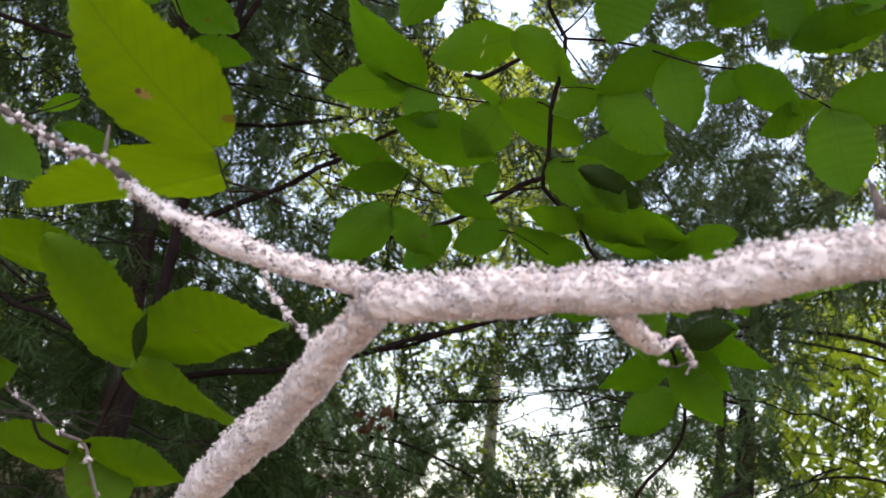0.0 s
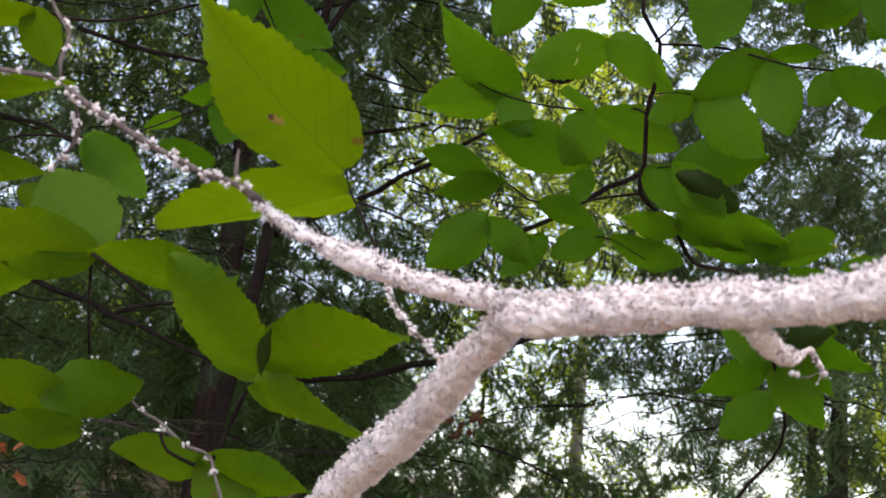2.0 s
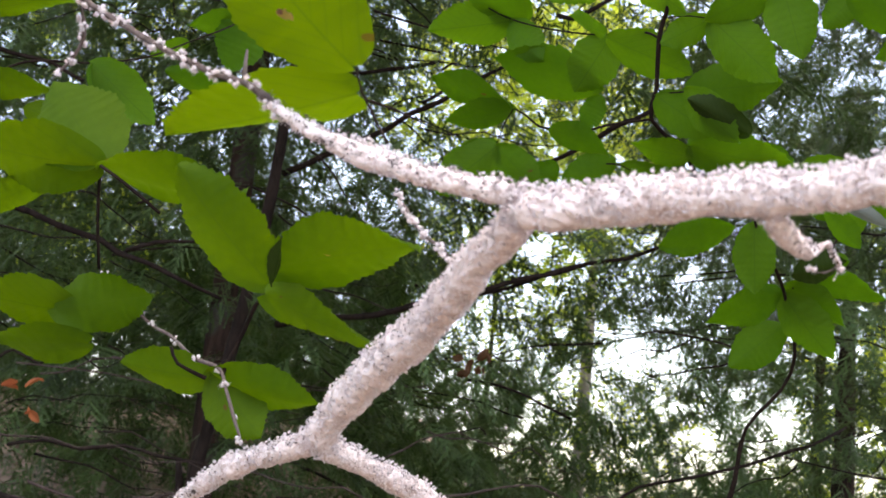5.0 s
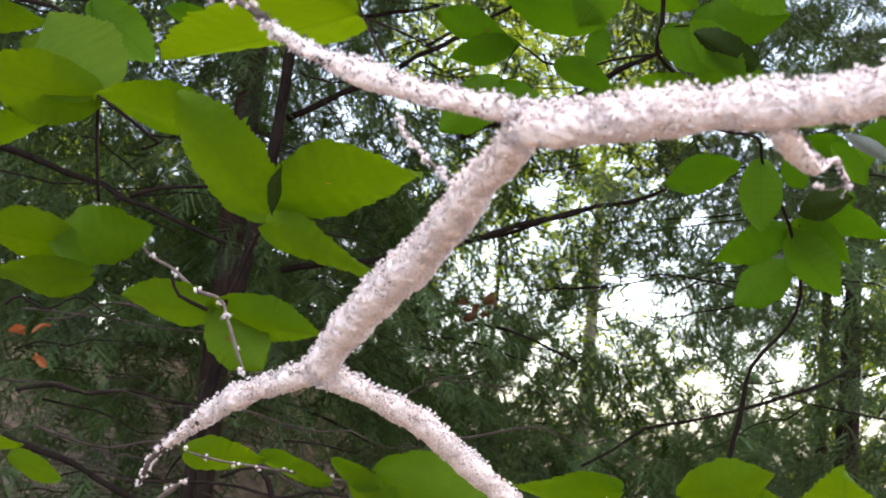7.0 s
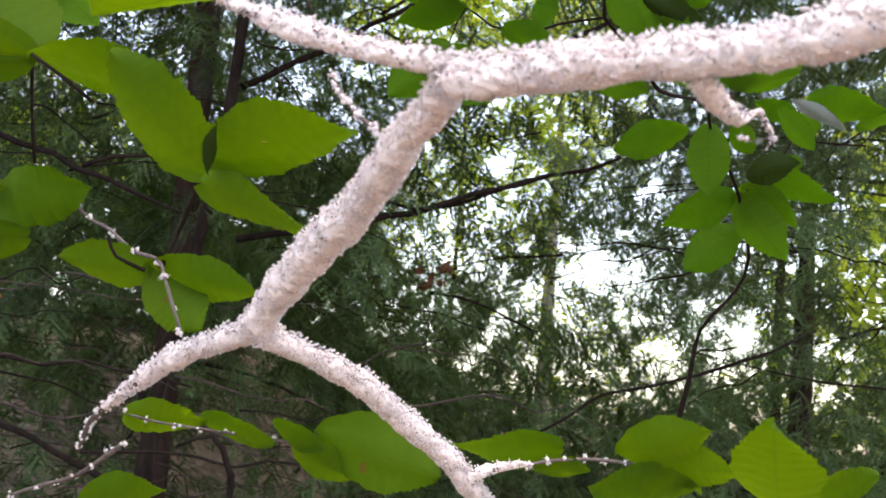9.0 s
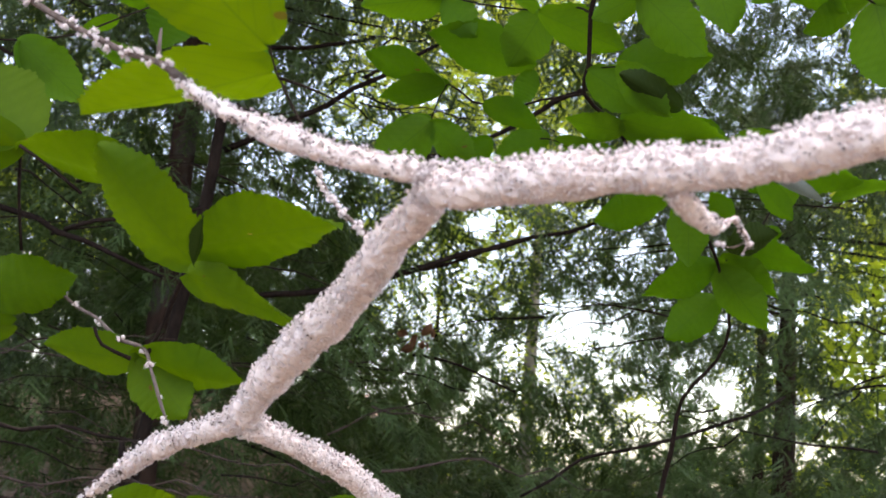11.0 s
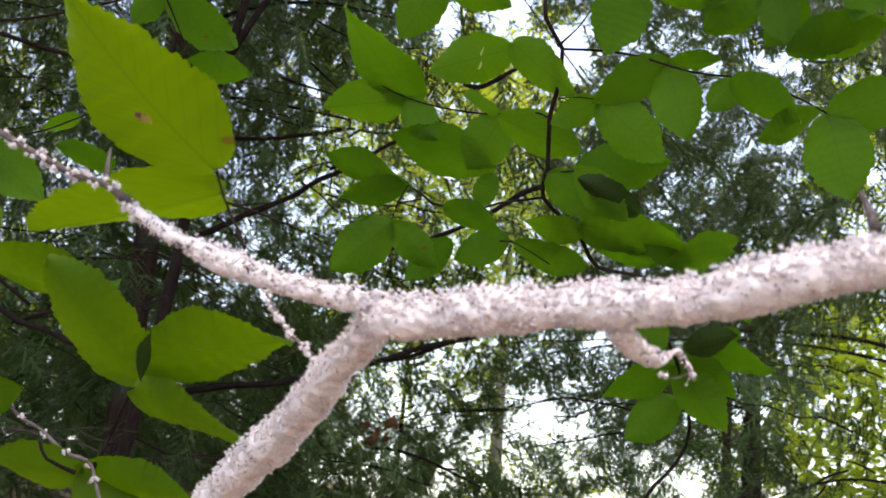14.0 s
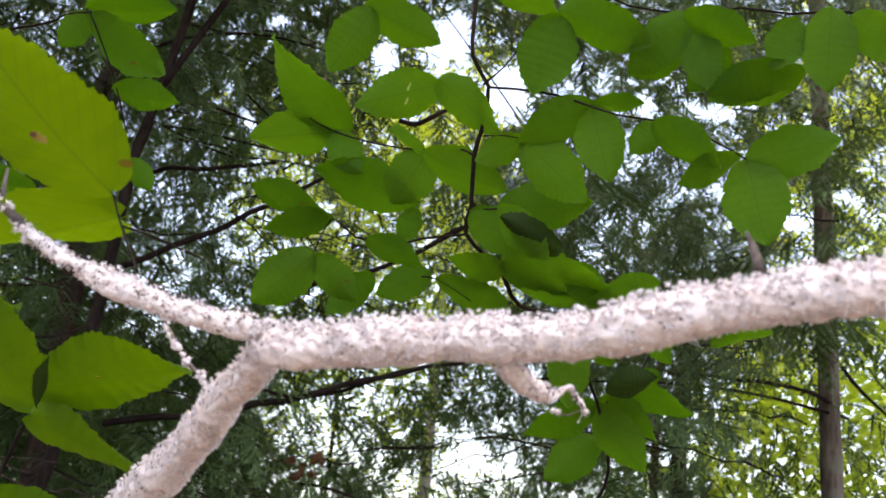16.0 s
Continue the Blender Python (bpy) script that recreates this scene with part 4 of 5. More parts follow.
# blemishes
blemish(big_leaf, (-0.113, 0.410, 1.675), 0.0026, 1.9, 1)
blemish(big_leaf, (-0.115, 0.409, 1.676), 0.0014, 1.4, 5, M_BROWN, 0.0018)
blemish(big_leaf, (-0.125, 0.399, 1.696), 0.0007, 1.2, 7)
blemish(big_leaf, (-0.0870, 0.4040, 1.6870), 0.0008, 1.2, 2, None, 0.004)
blemish(mined_leaf, (0.037, 1.262, 2.101), 0.0060, 0.28, 11, M_MINE, 0.008)
blemish(mined_leaf, (0.036, 1.262, 2.083), 0.0050, 0.35, 12, M_MINE, 0.008)
blemish(pair_leaf, (-0.115, 0.609, 1.616), 0.0024, 2.2, 3)


# ---- the wood behind ----
HERE = np.array([0.01, -0.09, 1.48])
# gaps in the canopy: bearing, height above the horizon, half width and half height, in degrees
OPENINGS = [
    (4.4, 8.6, 2.02, 1.39),
    (-0.0, 12.8, 1.06, 0.81),
    (-0.3, 10.9, 0.71, 0.66),
    (7.0, 11.7, 0.71, 0.66),
    (2.7, 9.2, 0.66, 0.86),
    (11.3, 5.8, 1.56, 1.06),
    (8.2, 5.0, 1.06, 0.66),
    (6.8, 5.8, 0.91, 0.56),
    (14.6, 3.6, 0.81, 0.91),
    (14.6, 5.6, 0.56, 0.66),
    (1.7, 7.4, 0.71, 0.61),
    (4.5, 24.4, 1.31, 1.56),
    (-1.1, 25.4, 1.16, 1.11),
    (1.7, 26.4, 1.11, 1.31),
    (7.0, 22.4, 1.06, 0.61),
    (11.6, 24.5, 0.96, 0.71),
    (14.6, 24.2, 1.06, 0.71),
    (19.0, 19.4, 1.06, 0.66),
    (21.1, 20.3, 0.81, 0.96),
    (10.6, 22.5, 0.71, 0.50),
    (-6.4, 26.2, 0.66, 0.40),
    (-7.5, 22.0, 0.66, 0.50),
    (-6.3, 18.0, 0.40, 0.35),
    (2.4, 26.5, 1.06, 1.67),
    (5.1, 24.5, 1.17, 1.00),
    (11.8, 24.5, 0.72, 0.44),
    (15.5, 23.9, 0.60, 0.36),
    (19.0, 19.5, 0.72, 0.44),
    (5.1, 25.3, 1.25, 0.80),
    (-3.0, 25.4, 0.83, 0.39),
    (11.5, 24.8, 0.61, 0.39),
]
# stands of sunlit maple behind the hemlocks: bearing, height, half width, half height, share
MAPLES = [(-1, 20, 6, 4, 1.0), (2, 17, 3, 2, 0.8), (20.2, 10, 4.6, 5, 0.69), (21, 22, 4, 5, 0.7), (4.6, 5, 3, 1.5, 0.6), (-1, 11, 4, 3, 0.8), (3, 14, 3, 1.5, 0.8), (-20, 12, 3, 3, 0.6), (15, 6, 3, 3, 0.6), (-21, 20, 4, 3, 0.5), (1, 25, 3, 2, 0.7)]


rs_gap = np.random.RandomState(77)
SPECKS = []
for count, lo, hi, bottom, top in ((190, -5, 23, 3, 29), (150, -9, 23, 15, 29), (65, -28, -6, 2, 28), (80, -4, 9, 4, 24), (70, 3, 22, -1, 10)):
    for _ in range(count):
        size = rs_gap.uniform(0.13, 0.32)
        SPECKS.append((rs_gap.uniform(lo, hi), rs_gap.uniform(bottom, top), size * rs_gap.uniform(0.8, 1.6), size))
# the dense hemlock crowns in the north-east show no sky
SPECKS = [q for q in SPECKS if not (10.5 < q[0] < 19.5 and 13 < q[1] < 20)]


def bearing(p):
    d = np.asarray(p) - HERE
    return np.degrees(np.arctan2(d[..., 0], d[..., 1])), np.degrees(np.arctan2(d[..., 2], np.hypot(d[..., 0], d[..., 1])))


def in_gap(p, rs, low=0.8, high=1.25):
    az, el = bearing(p)
    worst = np.full(np.shape(az), 9.0)
    for a, e, w, h in OPENINGS:
        worst = np.minimum(worst, np.hypot((az - a) / w, (el - e) / h))
    return worst < rs.uniform(low, high, np.shape(az))


def open_sky(c, rs):
    """Which of many small pieces of foliage leave the gaps and specks of sky free: an array of truth values to keep."""
    az, el = bearing(c)
    # ragged edges
    az, el = (az + 0.30 * np.sin(2.3 * el + 1.1 * az) + 0.16 * np.sin(6.1 * el - 2.0 * az), el + 0.26 * np.sin(2.0 * az + 0.7 * el) + 0.14 * np.sin(5.3 * az))
    keep = np.ones(len(c), bool)
    soft = rs.uniform(0.25, 1.05, len(c))
    for k, (a, e, w, h) in enumerate(SPECKS + OPENINGS):
        clear = (0.32 if a < 8 else 0.08) if k >= len(SPECKS) and e > 15 else 0.0     # the high gaps are cleaner
        near = np.abs(az - a) < 1.5 * w
        if near.any():
            keep[near] &= np.hypot((az[near] - a) / w, (el[near] - e) / h) > soft[near] + clear
    return keep


def spray_template(seed):
    """A drooping hemlock spray: a twig, flat side twigs, and two ranks of needles. Triangles, three vertices each."""
    rs = np.random.RandomState(seed)
    tri = []

    def needle(p, along, d, length, w):
        tri.append([p - along * w, p + along * w, p + d * length])

    def twig(p, d, length, level):
        steps = max(3, int(length / (0.0115 if level == 0 else 0.0135)))
        p = np.array(p, float)
        d = np.array(d, float)
        up = np.array([0, 0, 1.0])
        start = p.copy()
        for k in range(steps):
            d = d + np.array([0, 0, -0.022 if level else -0.03]) + 0.05 * rs.randn(3) * [1, 1, 0.5]
            d /= np.linalg.norm(d)
            p = p + d * length / steps
            s = np.cross(d, up)
            s /= np.linalg.norm(s) + 1e-9
            if level or k > steps * 0.6:
                for sg in (-1, 1):
                    q = sg * s + 0.9 * d + 0.22 * rs.randn(3)
                    needle(p, d, q / np.linalg.norm(q), rs.uniform(0.013, 0.023), 0.0043)
            if level == 0 and k > 1 and k % 2:
                sg = 1 if k % 4 == 1 else -1
                q = sg * s * 0.8 + 0.9 * d + 0.1 * rs.randn(3)
                twig(p, q / np.linalg.norm(q), length * rs.uniform(0.28, 0.55) * (1.1 - k / steps), 1)
        w = np.cross(p - start, up)
        w *= (0.0026 if level == 0 else 0.0070) / (np.linalg.norm(w) + 1e-9)
        tri.append([start - w, start + w, p])

    twig((0, 0, 0), (1, 0, 0.05), 0.34, 0)
    return np.array(tri)


SPRAYS = [spray_template(40 + s) for s in range(7)]
rs_wood = np.random.RandomState(5)


def bend(p, q, sag, r0, r1, n=5):
    """A limb from p to q that sags, as spline points."""
    p, q = np.array(p, float), np.array(q, float)
    out = []
    for i in range(n):
        t = i / (n - 1)
        c = p + (q - p) * t + np.array([0, 0, sag * 4 * t * (1 - t)])
        out.append((*c, r0 + (r1 - r0) * t))
    return out


HEMLOCKS = []


def hemlock(at, radius, height, label, lean=0.0, bark=None):
    """The trunk of a hemlock; its boughs and sprays follow in dress_hemlocks()."""
    x, y = at
    z0 = float(ground_height(np.array(x), np.array(y)))
    tree = thing("hemlock_tree", (x, y, z0), label, "tree", "hemlocks")
    trunk = [(x, y, z0 - 0.15, radius * 1.5), (x, y, z0 + 0.4, radius * 1.1), (x + lean * 0.3, y, z0 + height * 0.3, radius), (x + lean * 0.7, y, z0 + height * 0.65, radius * 0.75), (x + lean, y, z0 + height, radius * 0.3)]
    tube("trunk", trunk, bark or M_TRUNK, tree, 0.12, 18, 0.05, seed=int(100 * radius))
    HEMLOCKS.append((tree, np.array([x, y]), z0, height, []))
    return tree


def dress_hemlocks(layers):
    """Hang sprays on the hemlocks, evenly over the wood but for the gaps in the canopy, in tufts along their boughs."""
    rs = rs_wood
    for near, far, step in layers:
        az0 = -29.0
        while az0 < 25.5:
            el0 = -5.5
            while el0 < 31.5:
                az, el = az0 + rs.uniform(0, step), el0 + rs.uniform(0, step)
                el0 += step
                if near > 9 and el > 13:
                    continue
                # thick and thin places in the wood
                thick = noise.noise(Vector((az * 0.14, el * 0.2, near))) + 0.6 * noise.noise(Vector((az * 0.45, el * 0.6, near + 9)))
                if rs.rand() > (0.90 if az < -4 or (10.5 < az < 22.5 and 13 < el < 24) else 0.80) + 0.8 * thick:   # the wood is denser to the west
                    continue
                if az < -4 and el < 3.5 + 1.5 * noise.noise(Vector((az * 0.3, 0, 3))) and rs.rand() < 0.2:   # bare dead limbs low in the shade
                    continue
                dist = rs.uniform(near, far)
                c = HERE + dist * np.array([math.sin(radians(az)) * math.cos(radians(el)), math.cos(radians(az)) * math.cos(radians(el)), math.sin(radians(el))])
                if in_gap(c, rs, 0.45, 1.0):
                    continue
                if abs(az - 20.3) < 1.4 and 5 < el < 14 and dist < 7.0:   # the bare trunk stands free
                    continue
                if any(share > 0.68 and math.hypot((az - a) / w, (el - e) / h) < 1 for a, e, w, h, share in MAPLES) and rs.rand() < 0.78:
                    continue
                k = int(np.argmin([np.linalg.norm(h[1] - c[:2]) for h in HEMLOCKS]))
                tree, xy, z0, height, pieces = HEMLOCKS[k]
                away = math.atan2(c[1] - xy[1], c[0] - xy[0])
                turn = away + rs.normal(0, 0.7)
                size = rs.uniform(0.68, 1.05) * dist / (6.0 if near < 7 else 7.0)
                tilt = rs.uniform(-0.1, 0.55)
                along = np.array([math.cos(turn), math.sin(turn), -0.2 - 0.5 * max(tilt, 0)])
                # four sprays on one bough, lower towards its tip
                for k in range(4):
                    at = c + along * (k - 1.5) * 0.17 * size + rs.uniform(-0.03, 0.03, 3)
                    side = turn + (0.55 if k % 2 else -0.55) * rs.uniform(0.3, 1.3)
                    m = np.array(Matrix.Rotation(side, 3, "Z") @ Matrix.Rotation(tilt + 0.08 * k + rs.uniform(-0.2, 0.3), 3, "Y") @ Matrix.Rotation(rs.normal(0, 0.42), 3, "X"))
                    pieces.append((SPRAYS[rs.randint(7)].reshape(-1, 3) * size) @ m.T + at)
            az0 += step
    # boughs that veil the upper trunk of the grey hemlock
    for k in range(90):
        az, el, dist = rs.uniform(18.3, 22.6), rs.uniform(14.2, 26), rs.uniform(5.0, 6.3)
        c = HERE + dist * np.array([math.sin(radians(az)) * math.cos(radians(el)), math.cos(radians(az)) * math.cos(radians(el)), math.sin(radians(el))])
        m = np.array(Matrix.Rotation(rs.uniform(0, 6.28), 3, "Z") @ Matrix.Rotation(rs.uniform(0.0, 0.6), 3, "Y") @ Matrix.Rotation(rs.normal(0, 0.42), 3, "X"))
        HEMLOCKS[1][4].append((SPRAYS[k % 7].reshape(-1, 3) * rs.uniform(0.7, 1.0)) @ m.T + c)
    for tree, xy, z0, height, pieces in HEMLOCKS:
        if not pieces:
            continue
        v = np.vstack(pieces)
        v = v.reshape(-1, 3, 3)[open_sky(v.reshape(-1, 3, 3).mean(1), rs)].reshape(-1, 3)
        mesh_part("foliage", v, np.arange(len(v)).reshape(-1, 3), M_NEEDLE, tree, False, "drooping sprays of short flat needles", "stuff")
        for k in range(7):
            q = pieces[rs.randint(len(pieces))][0]
            h = min(max(q[2] + rs.uniform(0.0, 0.5), z0 + 0.6), z0 + height * 0.9)
            if np.linalg.norm(q[:2] - xy) < 2.6:
                tube("bough", bend((xy[0], xy[1], h), q, 0.12, 0.011, 0.003), M_DARK, tree, 0.15, 6, 0.05)


def bare_limb(tree, pts):
    """A dead limb, a little kinked."""
    line = spline(pts, 0.12)
    rs = np.random.RandomState(int(abs(pts[0][0]) * 1000))
    line[1:-1, :3] += rs.normal(0, 0.008, (len(line) - 2, 3))
    line[:, 3] *= 0.78
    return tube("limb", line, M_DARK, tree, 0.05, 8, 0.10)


old_hemlock = hemlock((-1.32, 5.35), 0.056, 9.0, "reddish-brown hemlock trunk with dead lower limbs")
right_hemlock = hemlock((2.63, 6.75), 0.060, 9.0, "straight grey-brown hemlock with thin bare side limbs", -0.3, M_GREY)
hemlock((2.03, 8.1), 0.080, 3.6, "dark hemlock with a dense crown of hanging sprays")
hemlock((-3.3, 5.6), 0.10, 9.0, "dark hemlock with a dense crown of hanging sprays")
hemlock((-5.2, 8.8), 0.10, 11.0, "dark hemlock with a dense crown of hanging sprays")
hemlock((4.6, 9.2), 0.10, 10.0, "dark hemlock with a dense crown of hanging sprays")
hemlock((0.58, 11.9), 0.066, 4.6, "pale-barked hemlock deep in the wood", bark=M_BEECH)
hemlock((2.30, 10.0), 0.045, 4.2, "slim hemlock deep in the wood")
dress_hemlocks([(4.9, 6.0, 1.62), (6.0, 7.6, 1.45), (7.6, 10.0, 1.22), (10.0, 13.0, 1.65)])
bare_limb(old_hemlock, [(-1.03, 5.10, 2.22, 0.019), (-0.67, 5.02, 2.27, 0.018), (-0.42, 4.92, 2.33, 0.017), (-0.21, 4.83, 2.38, 0.015), (0.10, 4.73, 2.47, 0.013), (0.47, 4.64, 2.58, 0.008)])
bare_limb(old_hemlock, [(-1.05, 4.93, 2.82, 0.018), (-0.73, 4.79, 2.95, 0.016), (-0.42, 4.65, 3.08, 0.013), (-0.15, 4.61, 3.25, 0.009)])
bare_limb(old_hemlock, [(-1.11, 4.93, 3.21, 0.012), (-0.90, 4.92, 3.25, 0.012), (-0.67, 4.90, 3.30, 0.012), (-0.46, 4.80, 3.30, 0.009)])
bare_limb(old_hemlock, [(-0.97, 4.87, 3.42, 0.007), (-0.73, 4.87, 3.42, 0.007), (-0.44, 4.79, 3.34, 0.006)])
bare_limb(old_hemlock, [(-0.33, 4.94, 2.80, 0.014), (-0.04, 4.71, 2.86, 0.013), (0.18, 4.59, 2.96, 0.013), (0.34, 4.47, 3.01, 0.013), (0.44, 4.46, 3.06, 0.008)])
bare_limb(old_hemlock, [(-1.97, 4.07, 2.46, 0.016), (-1.73, 4.10, 2.38, 0.016), (-1.49, 4.13, 2.31, 0.014), (-1.33, 4.15, 2.26, 0.012), (-1.05, 4.19, 2.16, 0.008)])
bare_limb(old_hemlock, [(-1.39, 4.14, 2.29, 0.010), (-1.18, 4.15, 2.34, 0.008), (-0.96, 4.26, 2.43, 0.006)])
bare_limb(old_hemlock, [(-1.69, 4.09, 1.44, 0.015), (-1.46, 4.11, 1.38, 0.015), (-1.31, 4.13, 1.31, 0.015), (-1.07, 4.16, 1.20, 0.015)])
bare_limb(old_hemlock, [(-1.70, 4.17, 1.60, 0.008), (-1.44, 4.18, 1.62, 0.008), (-1.19, 4.19, 1.61, 0.008), (-0.97, 4.31, 1.58, 0.006)])
bare_limb(old_hemlock, [(-1.21, 3.93, 1.34, 0.007), (-0.96, 3.94, 1.36, 0.007), (-0.73, 3.95, 1.34, 0.007), (-0.51, 3.96, 1.36, 0.005)])
bare_limb(right_hemlock, [(1.56, 6.50, 2.99, 0.009), (1.92, 6.48, 3.00, 0.012), (2.32, 6.57, 2.99, 0.015), (2.50, 6.68, 2.97, 0.018)])
bare_limb(right_hemlock, [(2.55, 6.62, 3.16, 0.015), (2.65, 6.56, 3.00, 0.012), (2.84, 6.50, 2.83, 0.009)])
bare_limb(old_hemlock, [(0.23, 4.57, 1.53, 0.006), (0.45, 4.56, 1.68, 0.008), (0.68, 4.56, 1.74, 0.008), (0.96, 4.56, 1.86, 0.008), (1.18, 4.65, 1.97, 0.006)])
bare_limb(old_hemlock, [(-0.46, 4.84, 2.39, 0.007), (-0.24, 4.84, 2.37, 0.009), (0.06, 4.82, 2.47, 0.011), (0.28, 4.80, 2.54, 0.009)])
bare_limb(old_hemlock, [(-1.96, 3.91, 2.93, 0.010), (-1.69, 3.95, 2.87, 0.010), (-1.57, 3.97, 2.83, 0.008)])
bare_limb(old_hemlock, [(0.01, 4.37, 3.36, 0.011), (0.11, 4.37, 3.38, 0.013), (0.23, 4.35, 3.45, 0.011)])
bare_limb(old_hemlock, [(-0.48, 4.64, 3.07, 0.009), (-0.34, 4.62, 3.17, 0.009)])
bare_limb(old_hemlock, [(-0.21, 4.88, 2.04, 0.007), (-0.03, 4.89, 2.02, 0.007), (0.20, 4.92, 1.93, 0.006)])
thin_tree = thing("thin_tree", (-1.2, 4.6, 0.0), "thin leaning dark stem with forked top", "tree")
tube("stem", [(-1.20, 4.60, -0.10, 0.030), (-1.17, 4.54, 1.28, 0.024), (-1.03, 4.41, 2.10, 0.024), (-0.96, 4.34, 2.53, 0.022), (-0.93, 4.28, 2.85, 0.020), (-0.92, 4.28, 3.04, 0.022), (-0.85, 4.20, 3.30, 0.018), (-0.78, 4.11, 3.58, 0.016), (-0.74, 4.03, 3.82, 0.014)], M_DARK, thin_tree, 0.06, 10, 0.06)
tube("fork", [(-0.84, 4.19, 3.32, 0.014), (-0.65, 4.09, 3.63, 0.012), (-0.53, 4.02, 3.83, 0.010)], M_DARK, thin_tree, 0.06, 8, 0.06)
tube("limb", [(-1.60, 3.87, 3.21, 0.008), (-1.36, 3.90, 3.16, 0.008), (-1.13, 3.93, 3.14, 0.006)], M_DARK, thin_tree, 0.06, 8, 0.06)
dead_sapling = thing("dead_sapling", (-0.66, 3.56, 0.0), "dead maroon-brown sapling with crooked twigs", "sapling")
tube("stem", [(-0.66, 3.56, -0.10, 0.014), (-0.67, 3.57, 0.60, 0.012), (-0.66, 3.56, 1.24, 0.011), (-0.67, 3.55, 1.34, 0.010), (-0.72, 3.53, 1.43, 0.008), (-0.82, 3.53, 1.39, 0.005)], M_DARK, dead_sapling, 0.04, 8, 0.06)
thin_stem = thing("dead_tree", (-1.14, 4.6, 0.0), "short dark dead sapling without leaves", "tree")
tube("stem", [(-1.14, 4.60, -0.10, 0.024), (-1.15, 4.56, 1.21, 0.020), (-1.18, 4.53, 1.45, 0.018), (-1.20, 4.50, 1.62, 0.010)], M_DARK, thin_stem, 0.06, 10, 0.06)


rs_twig = np.random.RandomState(31)
for k in range(64):
    az, el, far = rs_twig.uniform(-26, -3), rs_twig.uniform(-5.5, 6), rs_twig.uniform(4.2, 6.6)
    p = HERE + far * np.array([math.sin(radians(az)), math.cos(radians(az)), math.tan(radians(el))])
    q = p + np.array([rs_twig.uniform(0.35, 0.9), rs_twig.uniform(-0.2, 0.2), rs_twig.uniform(-0.22, 0.10)])
    line = [(c[0] + rs_twig.normal(0, 0.012), c[1], c[2] + rs_twig.normal(0, 0.014), c[3]) for c in bend(p, q, rs_twig.uniform(-0.03, 0.05), rs_twig.uniform(0.0028, 0.0060), 0.0012, 8)]
    tube("dead_twig", line, M_DEAD if k % 3 else M_DARK, old_hemlock, 0.05, 6, 0.08)


for k in range(110):
    west = k < 70
    az, el, far = rs_twig.uniform(-27, -5) if west else rs_twig.uniform(-5, 22), rs_twig.uniform(6, 28) if west else rs_twig.uniform(2, 20), rs_twig.uniform(4.3, 6.4)
    p = HERE + far * np.array([math.sin(radians(az)), math.cos(radians(az)), math.tan(radians(el))])
    q = p + np.array([rs_twig.uniform(0.2, 0.8) * (1 if west else -1), rs_twig.uniform(-0.2, 0.2), rs_twig.uniform(-0.30, 0.12)])
    line = [(c[0] + rs_twig.normal(0, 0.008), c[1], c[2] + rs_twig.normal(0, 0.010), c[3]) for c in bend(p, q, rs_twig.uniform(-0.04, 0.04), rs_twig.uniform(0.0025, 0.0055), 0.001, 8)]
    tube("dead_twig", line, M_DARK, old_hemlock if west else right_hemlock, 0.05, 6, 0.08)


def dry_leaves(tree, at, count, size, spread, mat, seed):
    """A few curled dry leaves caught on a twig."""
    rs = np.random.RandomState(seed)
    for _ in range(count):
        ob = new("dry_leaf", leaf_mesh("dry_leaf", mat, rs.uniform(0.3, 0.7), rs.uniform(0.2, 0.5), 1.6, int(rs.randint(90))))
        attach(ob, tree)
        ob.matrix_basis = Matrix.LocRotScale(Vector(at) + Vector(rs.normal(0, spread, 3).tolist()), Euler(rs.uniform(0, 6.28, 3).tolist()), Vector((size * 0.55, size, size)))


dry_leaves(old_hemlock, (-1.60, 3.96, 1.79), 3, 0.075, 0.015, M_RED, 1)
dry_leaves(old_hemlock, (-1.60, 4.05, 1.72), 2, 0.05, 0.01, M_RED, 2)
dry_leaves(old_hemlock, (-0.17, 4.78, 2.08), 7, 0.06, 0.025, M_BROWN, 3)
dry_leaves(thin_tree, (-0.29, 4.05, 3.34), 5, 0.06, 0.05, M_RED, 4)


def leaf_cloud(rs, count, places, size):
    """Many small pointed leaves, two triangles each, about the given places."""
    c = places[rs.randint(len(places), size=count)] + rs.randn(count, 3) * 0.22
    keep = open_sky(c, rs)
    c = c[keep]
    n = len(c)
    d = rs.randn(n, 3) * [1, 1, 0.45]
    d /= np.linalg.norm(d, axis=1)[:, None]
    up = np.array([0, 0, 1.0]) + 0.55 * rs.randn(n, 3)
    s = np.cross(d, up)
    s /= np.linalg.norm(s, axis=1)[:, None] + 1e-9
    L = rs.uniform(0.7, 1.3, (n, 1)) * size
    v = np.stack([c - d * L * 0.5, c + s * L * 0.28, c + d * L * 0.5, c - s * L * 0.28], 1).reshape(-1, 3)
    f = np.arange(n * 4).reshape(-1, 4)
    return v, f


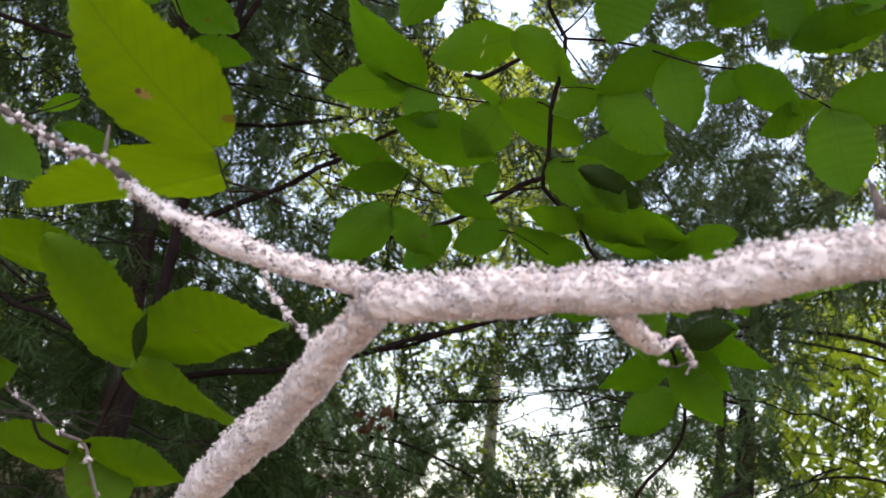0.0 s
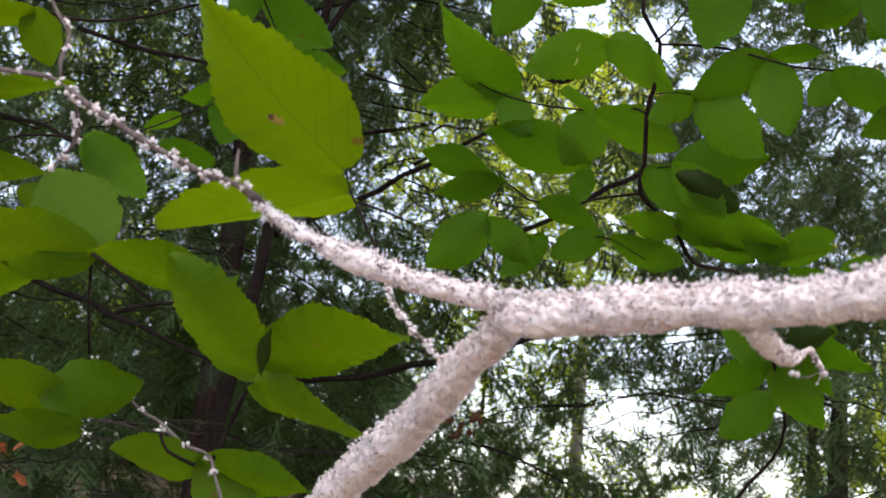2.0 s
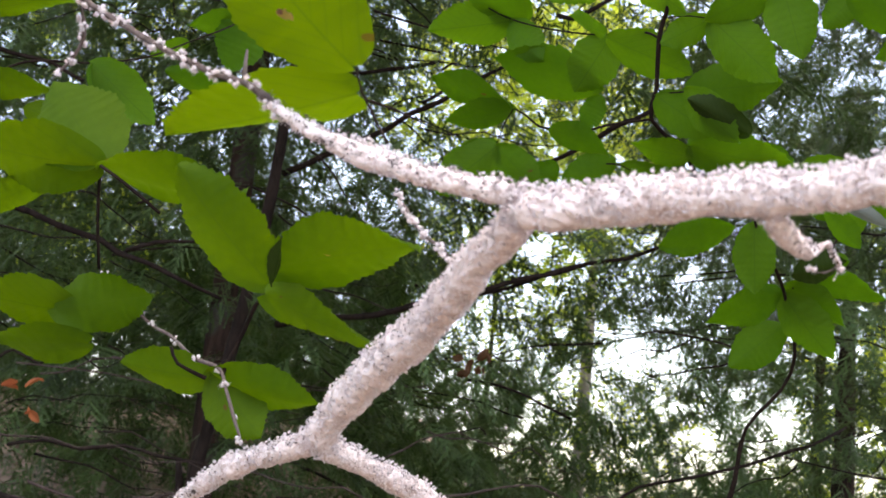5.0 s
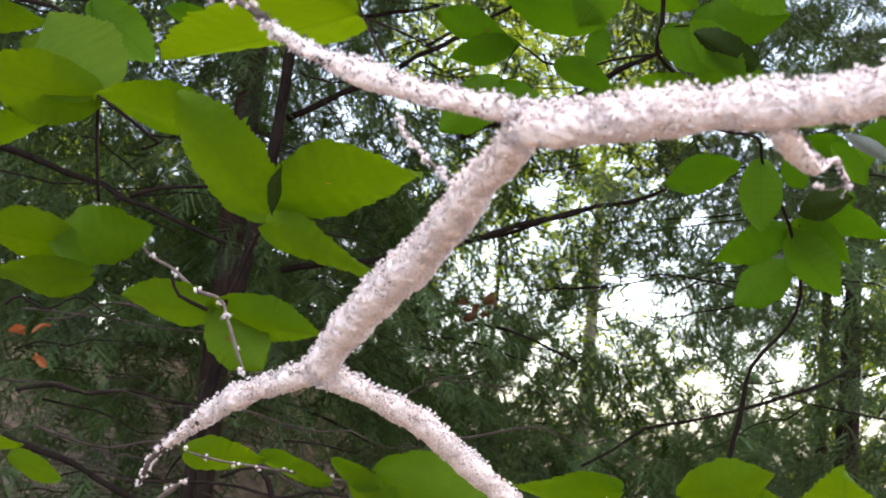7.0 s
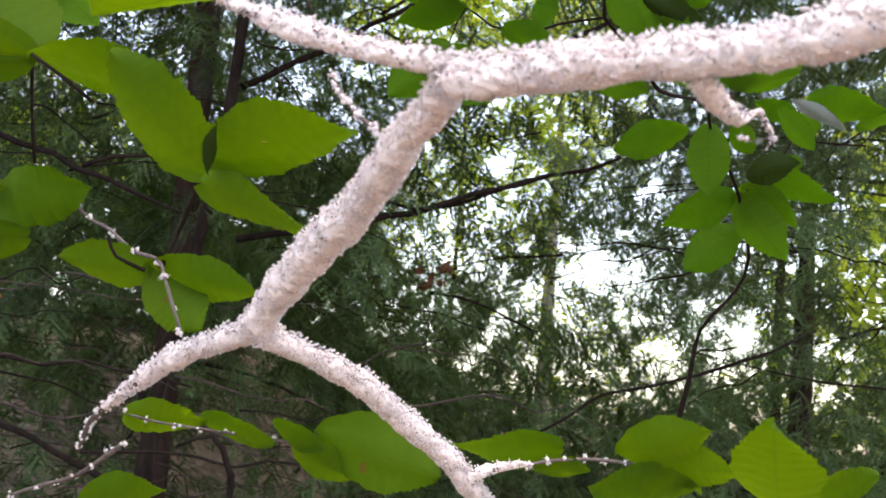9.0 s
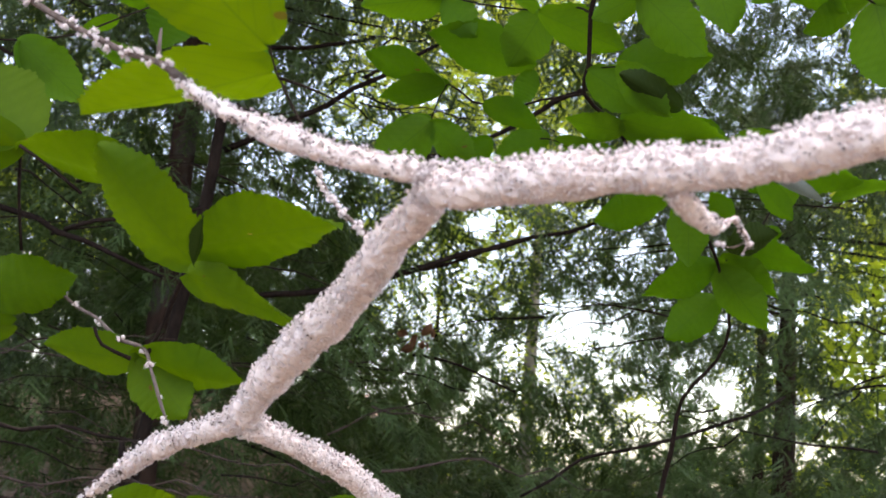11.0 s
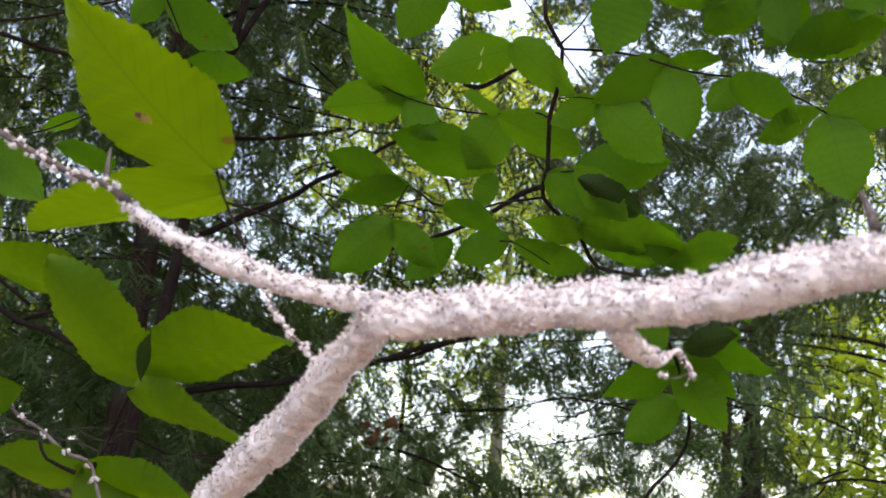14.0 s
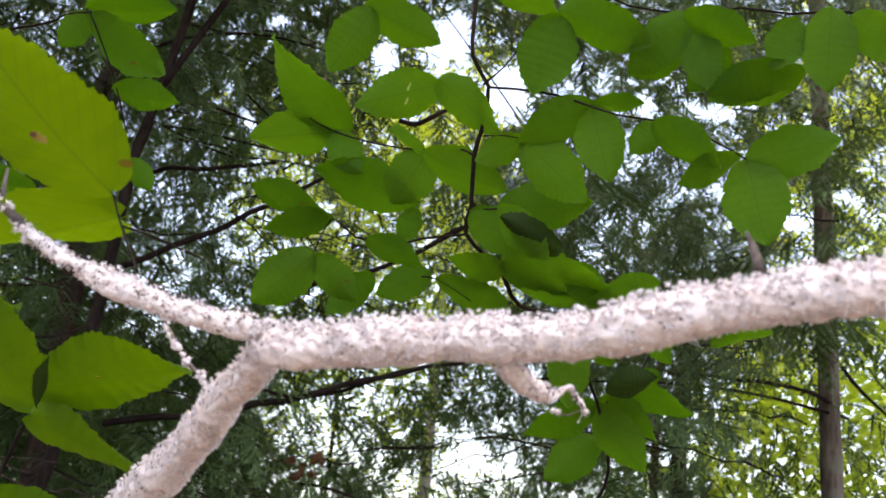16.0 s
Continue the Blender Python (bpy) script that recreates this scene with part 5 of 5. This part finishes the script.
def frond_template(seed):
    """A far hemlock frond: a drooping stem and flat side strokes, one triangle each."""
    rs = np.random.RandomState(seed)
    tri = []
    stem = lambda t: np.array([t, 0.05 * math.sin(3 * t + seed), -0.28 * t * t])
    for k in range(10):
        t = 0.05 + 0.095 * k
        for sg in (-1, 1):
            p = stem(t)
            d = np.array([0.8, sg * rs.uniform(0.6, 1.0), -0.25 * rs.rand()])
            L = 0.34 * (1.05 - t) * rs.uniform(0.6, 1.2) + 0.05
            tri.append([p - [0.046, 0, 0], p + [0.046, 0, 0], p + d * L])
    tri.append([stem(0) + [0, 0.02, 0], stem(0) - [0, 0.02, 0], stem(1.05)])
    return np.array(tri)


FRONDS = [frond_template(s) for s in range(6)]


def frond_cloud(rs, count, places, size):
    out = []
    for k in range(count):
        c = places[rs.randint(len(places))] + 0.2 * rs.randn(3)
        m = np.array(Matrix.Rotation(rs.uniform(0, 6.28), 3, "Z") @ Matrix.Rotation(rs.uniform(-0.1, 0.7), 3, "Y") @ Matrix.Rotation(rs.normal(0, 0.45), 3, "X"))
        out.append((FRONDS[k % 6] * size * rs.uniform(0.6, 1.3)) @ m.T + c)
    v = np.vstack(out)
    v = v[open_sky(v.mean(1), rs)].reshape(-1, 3)
    return v, np.arange(len(v)).reshape(-1, 3)


def cone_points(rs, n, zone, near, far):
    """Clump centres within a zone of bearings, between two distances."""
    a, e, w, h = zone
    az = np.radians(a + w * rs.uniform(-1, 1, n))
    el = np.radians(e + h * rs.uniform(-1, 1, n))
    d = rs.uniform(near, far, n)
    return HERE + np.stack([np.sin(az) * np.cos(el), np.cos(az) * np.cos(el), np.sin(el)], 1) * d[:, None]


rs_far = np.random.RandomState(12)
stands = {}
for a, e, w, h, share in MAPLES:
    home = min((-20.5, -2.0, 17.0), key=lambda q: abs(q - a))
    spots = cone_points(rs_far, int(26 * w * h * share) + 10, (a, e, w, h), 9.5, 13.0)
    broad = 14 < a < 20.5   # broad sunlit leaves stand nearer here
    stands.setdefault(home, []).append(leaf_cloud(rs_far, int((270 if broad else 600) * w * h * share), spots, 0.10 if broad else 0.05)[0])
for home, clouds in stands.items():
    base = HERE + 13.2 * np.array([math.sin(radians(home)), math.cos(radians(home)), 0])
    z0 = float(ground_height(base[0], base[1]))
    maple = thing("maple_tree", (base[0], base[1], z0), "sunlit maple with thin yellow-green foliage", "tree", "maples")
    tube("trunk", [(base[0], base[1], z0 - 0.1, 0.03), (base[0] + 0.1, base[1], 3.5, 0.022), (base[0], base[1], 8.0, 0.015)], M_DARK, maple, 0.2, 9, 0.05)
    v = np.vstack(clouds)
    mesh_part("foliage", v, np.arange(len(v)).reshape(-1, 4), M_MAPLE, maple, False, "thin sunlit yellow-green leaves", "stuff")

spots = cone_points(rs_far, 2600, (-2, 12, 34, 22), 14.0, 22.0)
spots = np.vstack([spots, cone_points(rs_far, 1300, (-19, 3, 14, 9), 12.0, 20.0), cone_points(rs_far, 900, (-17, -1, 15, 5), 12.0, 20.0), cone_points(rs_far, 500, (12, -3, 16, 3), 12.0, 20.0), cone_points(rs_far, 330, (9, 0, 13, 3), 12.0, 18.0)])
v, f = frond_cloud(rs_far, 33000, spots, 0.52)
far_woods = mesh_part("far_woods", v, f, M_FAR, None, False)
tagged(far_woods, "far green forest foliage with pale sky between", "woods", "", "stuff")


def shade_tree(at, radius, height, centre, reach, count, label, size=0.2):
    """An unseen tall tree, added so that its crown blocks sky light overhead."""
    x, y = at
    z0 = float(ground_height(np.array(x), np.array(y)))
    tree = thing("unseen_tree", (x, y, z0), label, "tree", "tall trees")
    tube("trunk", [(x, y, z0 - 0.2, radius * 1.4), (x, y, z0 + 0.5, radius), (x, y, height * 0.6, radius * 0.8), (centre[0], centre[1], height, radius * 0.3)], M_TRUNK, tree, 0.2, 16, 0.05)
    rs = rs_far
    c = np.array(centre) + rs.uniform(-1, 1, (count // 30, 3)) * np.array(reach)
    for q in c[:14]:
        tube("limb", bend((x, y, height * 0.55), q, 0.2, radius * 0.3, 0.008), M_DARK, tree, 0.3, 7, 0.05)
    v, f = leaf_cloud(rs, count, c, size)
    az, el = bearing(v.reshape(-1, 4, 3).mean(1))
    keep = ~((el < 35) & (np.abs(az) < 42))
    v = v.reshape(-1, 4, 3)[keep].reshape(-1, 3)
    mesh_part("foliage", v, np.arange(len(v)).reshape(-1, 4), M_NEEDLE, tree, False, "green crown added to block sky light", "stuff")


# none of these stands in view; they are added to shade branch and wood
shade_tree((-3.6, 0.6), 0.13, 9.0, (-2.5, 2.8, 7.5), (4.0, 3.6, 1.8), 9000, "unseen tall tree, added to block sky light")
shade_tree((3.8, 0.8), 0.14, 9.0, (3.0, 2.8, 7.5), (4.0, 3.6, 1.8), 9000, "unseen tall tree, added to block sky light")
shade_tree((2.4, -6.5), 0.12, 9.5, (1.5, -6.5, 8.0), (4.0, 2.0, 1.6), 1500, "unseen tall tree, added to block sky light")
shade_tree((-5.4, 9.8), 0.14, 10.5, (-3.6, 6.4, 9.2), (3.4, 3.2, 1.6), 11000, "unseen tall tree, added to block sky light")
shade_tree((-9.2, 14.0), 0.16, 13.0, (-6.0, 13.5, 12.0), (5.0, 5.0, 1.6), 9000, "unseen tall tree, added to block sky light", 0.3)
shade_tree((7.5, 13.5), 0.16, 13.0, (7.0, 13.0, 12.0), (5.0, 5.0, 1.6), 9000, "unseen tall tree, added to block sky light", 0.3)
shade_tree((-4.6, 4.2), 0.11, 7.5, (-2.6, 5.6, 6.8), (2.4, 2.2, 0.9), 4500, "unseen tall tree, added to block sky light", 0.25)
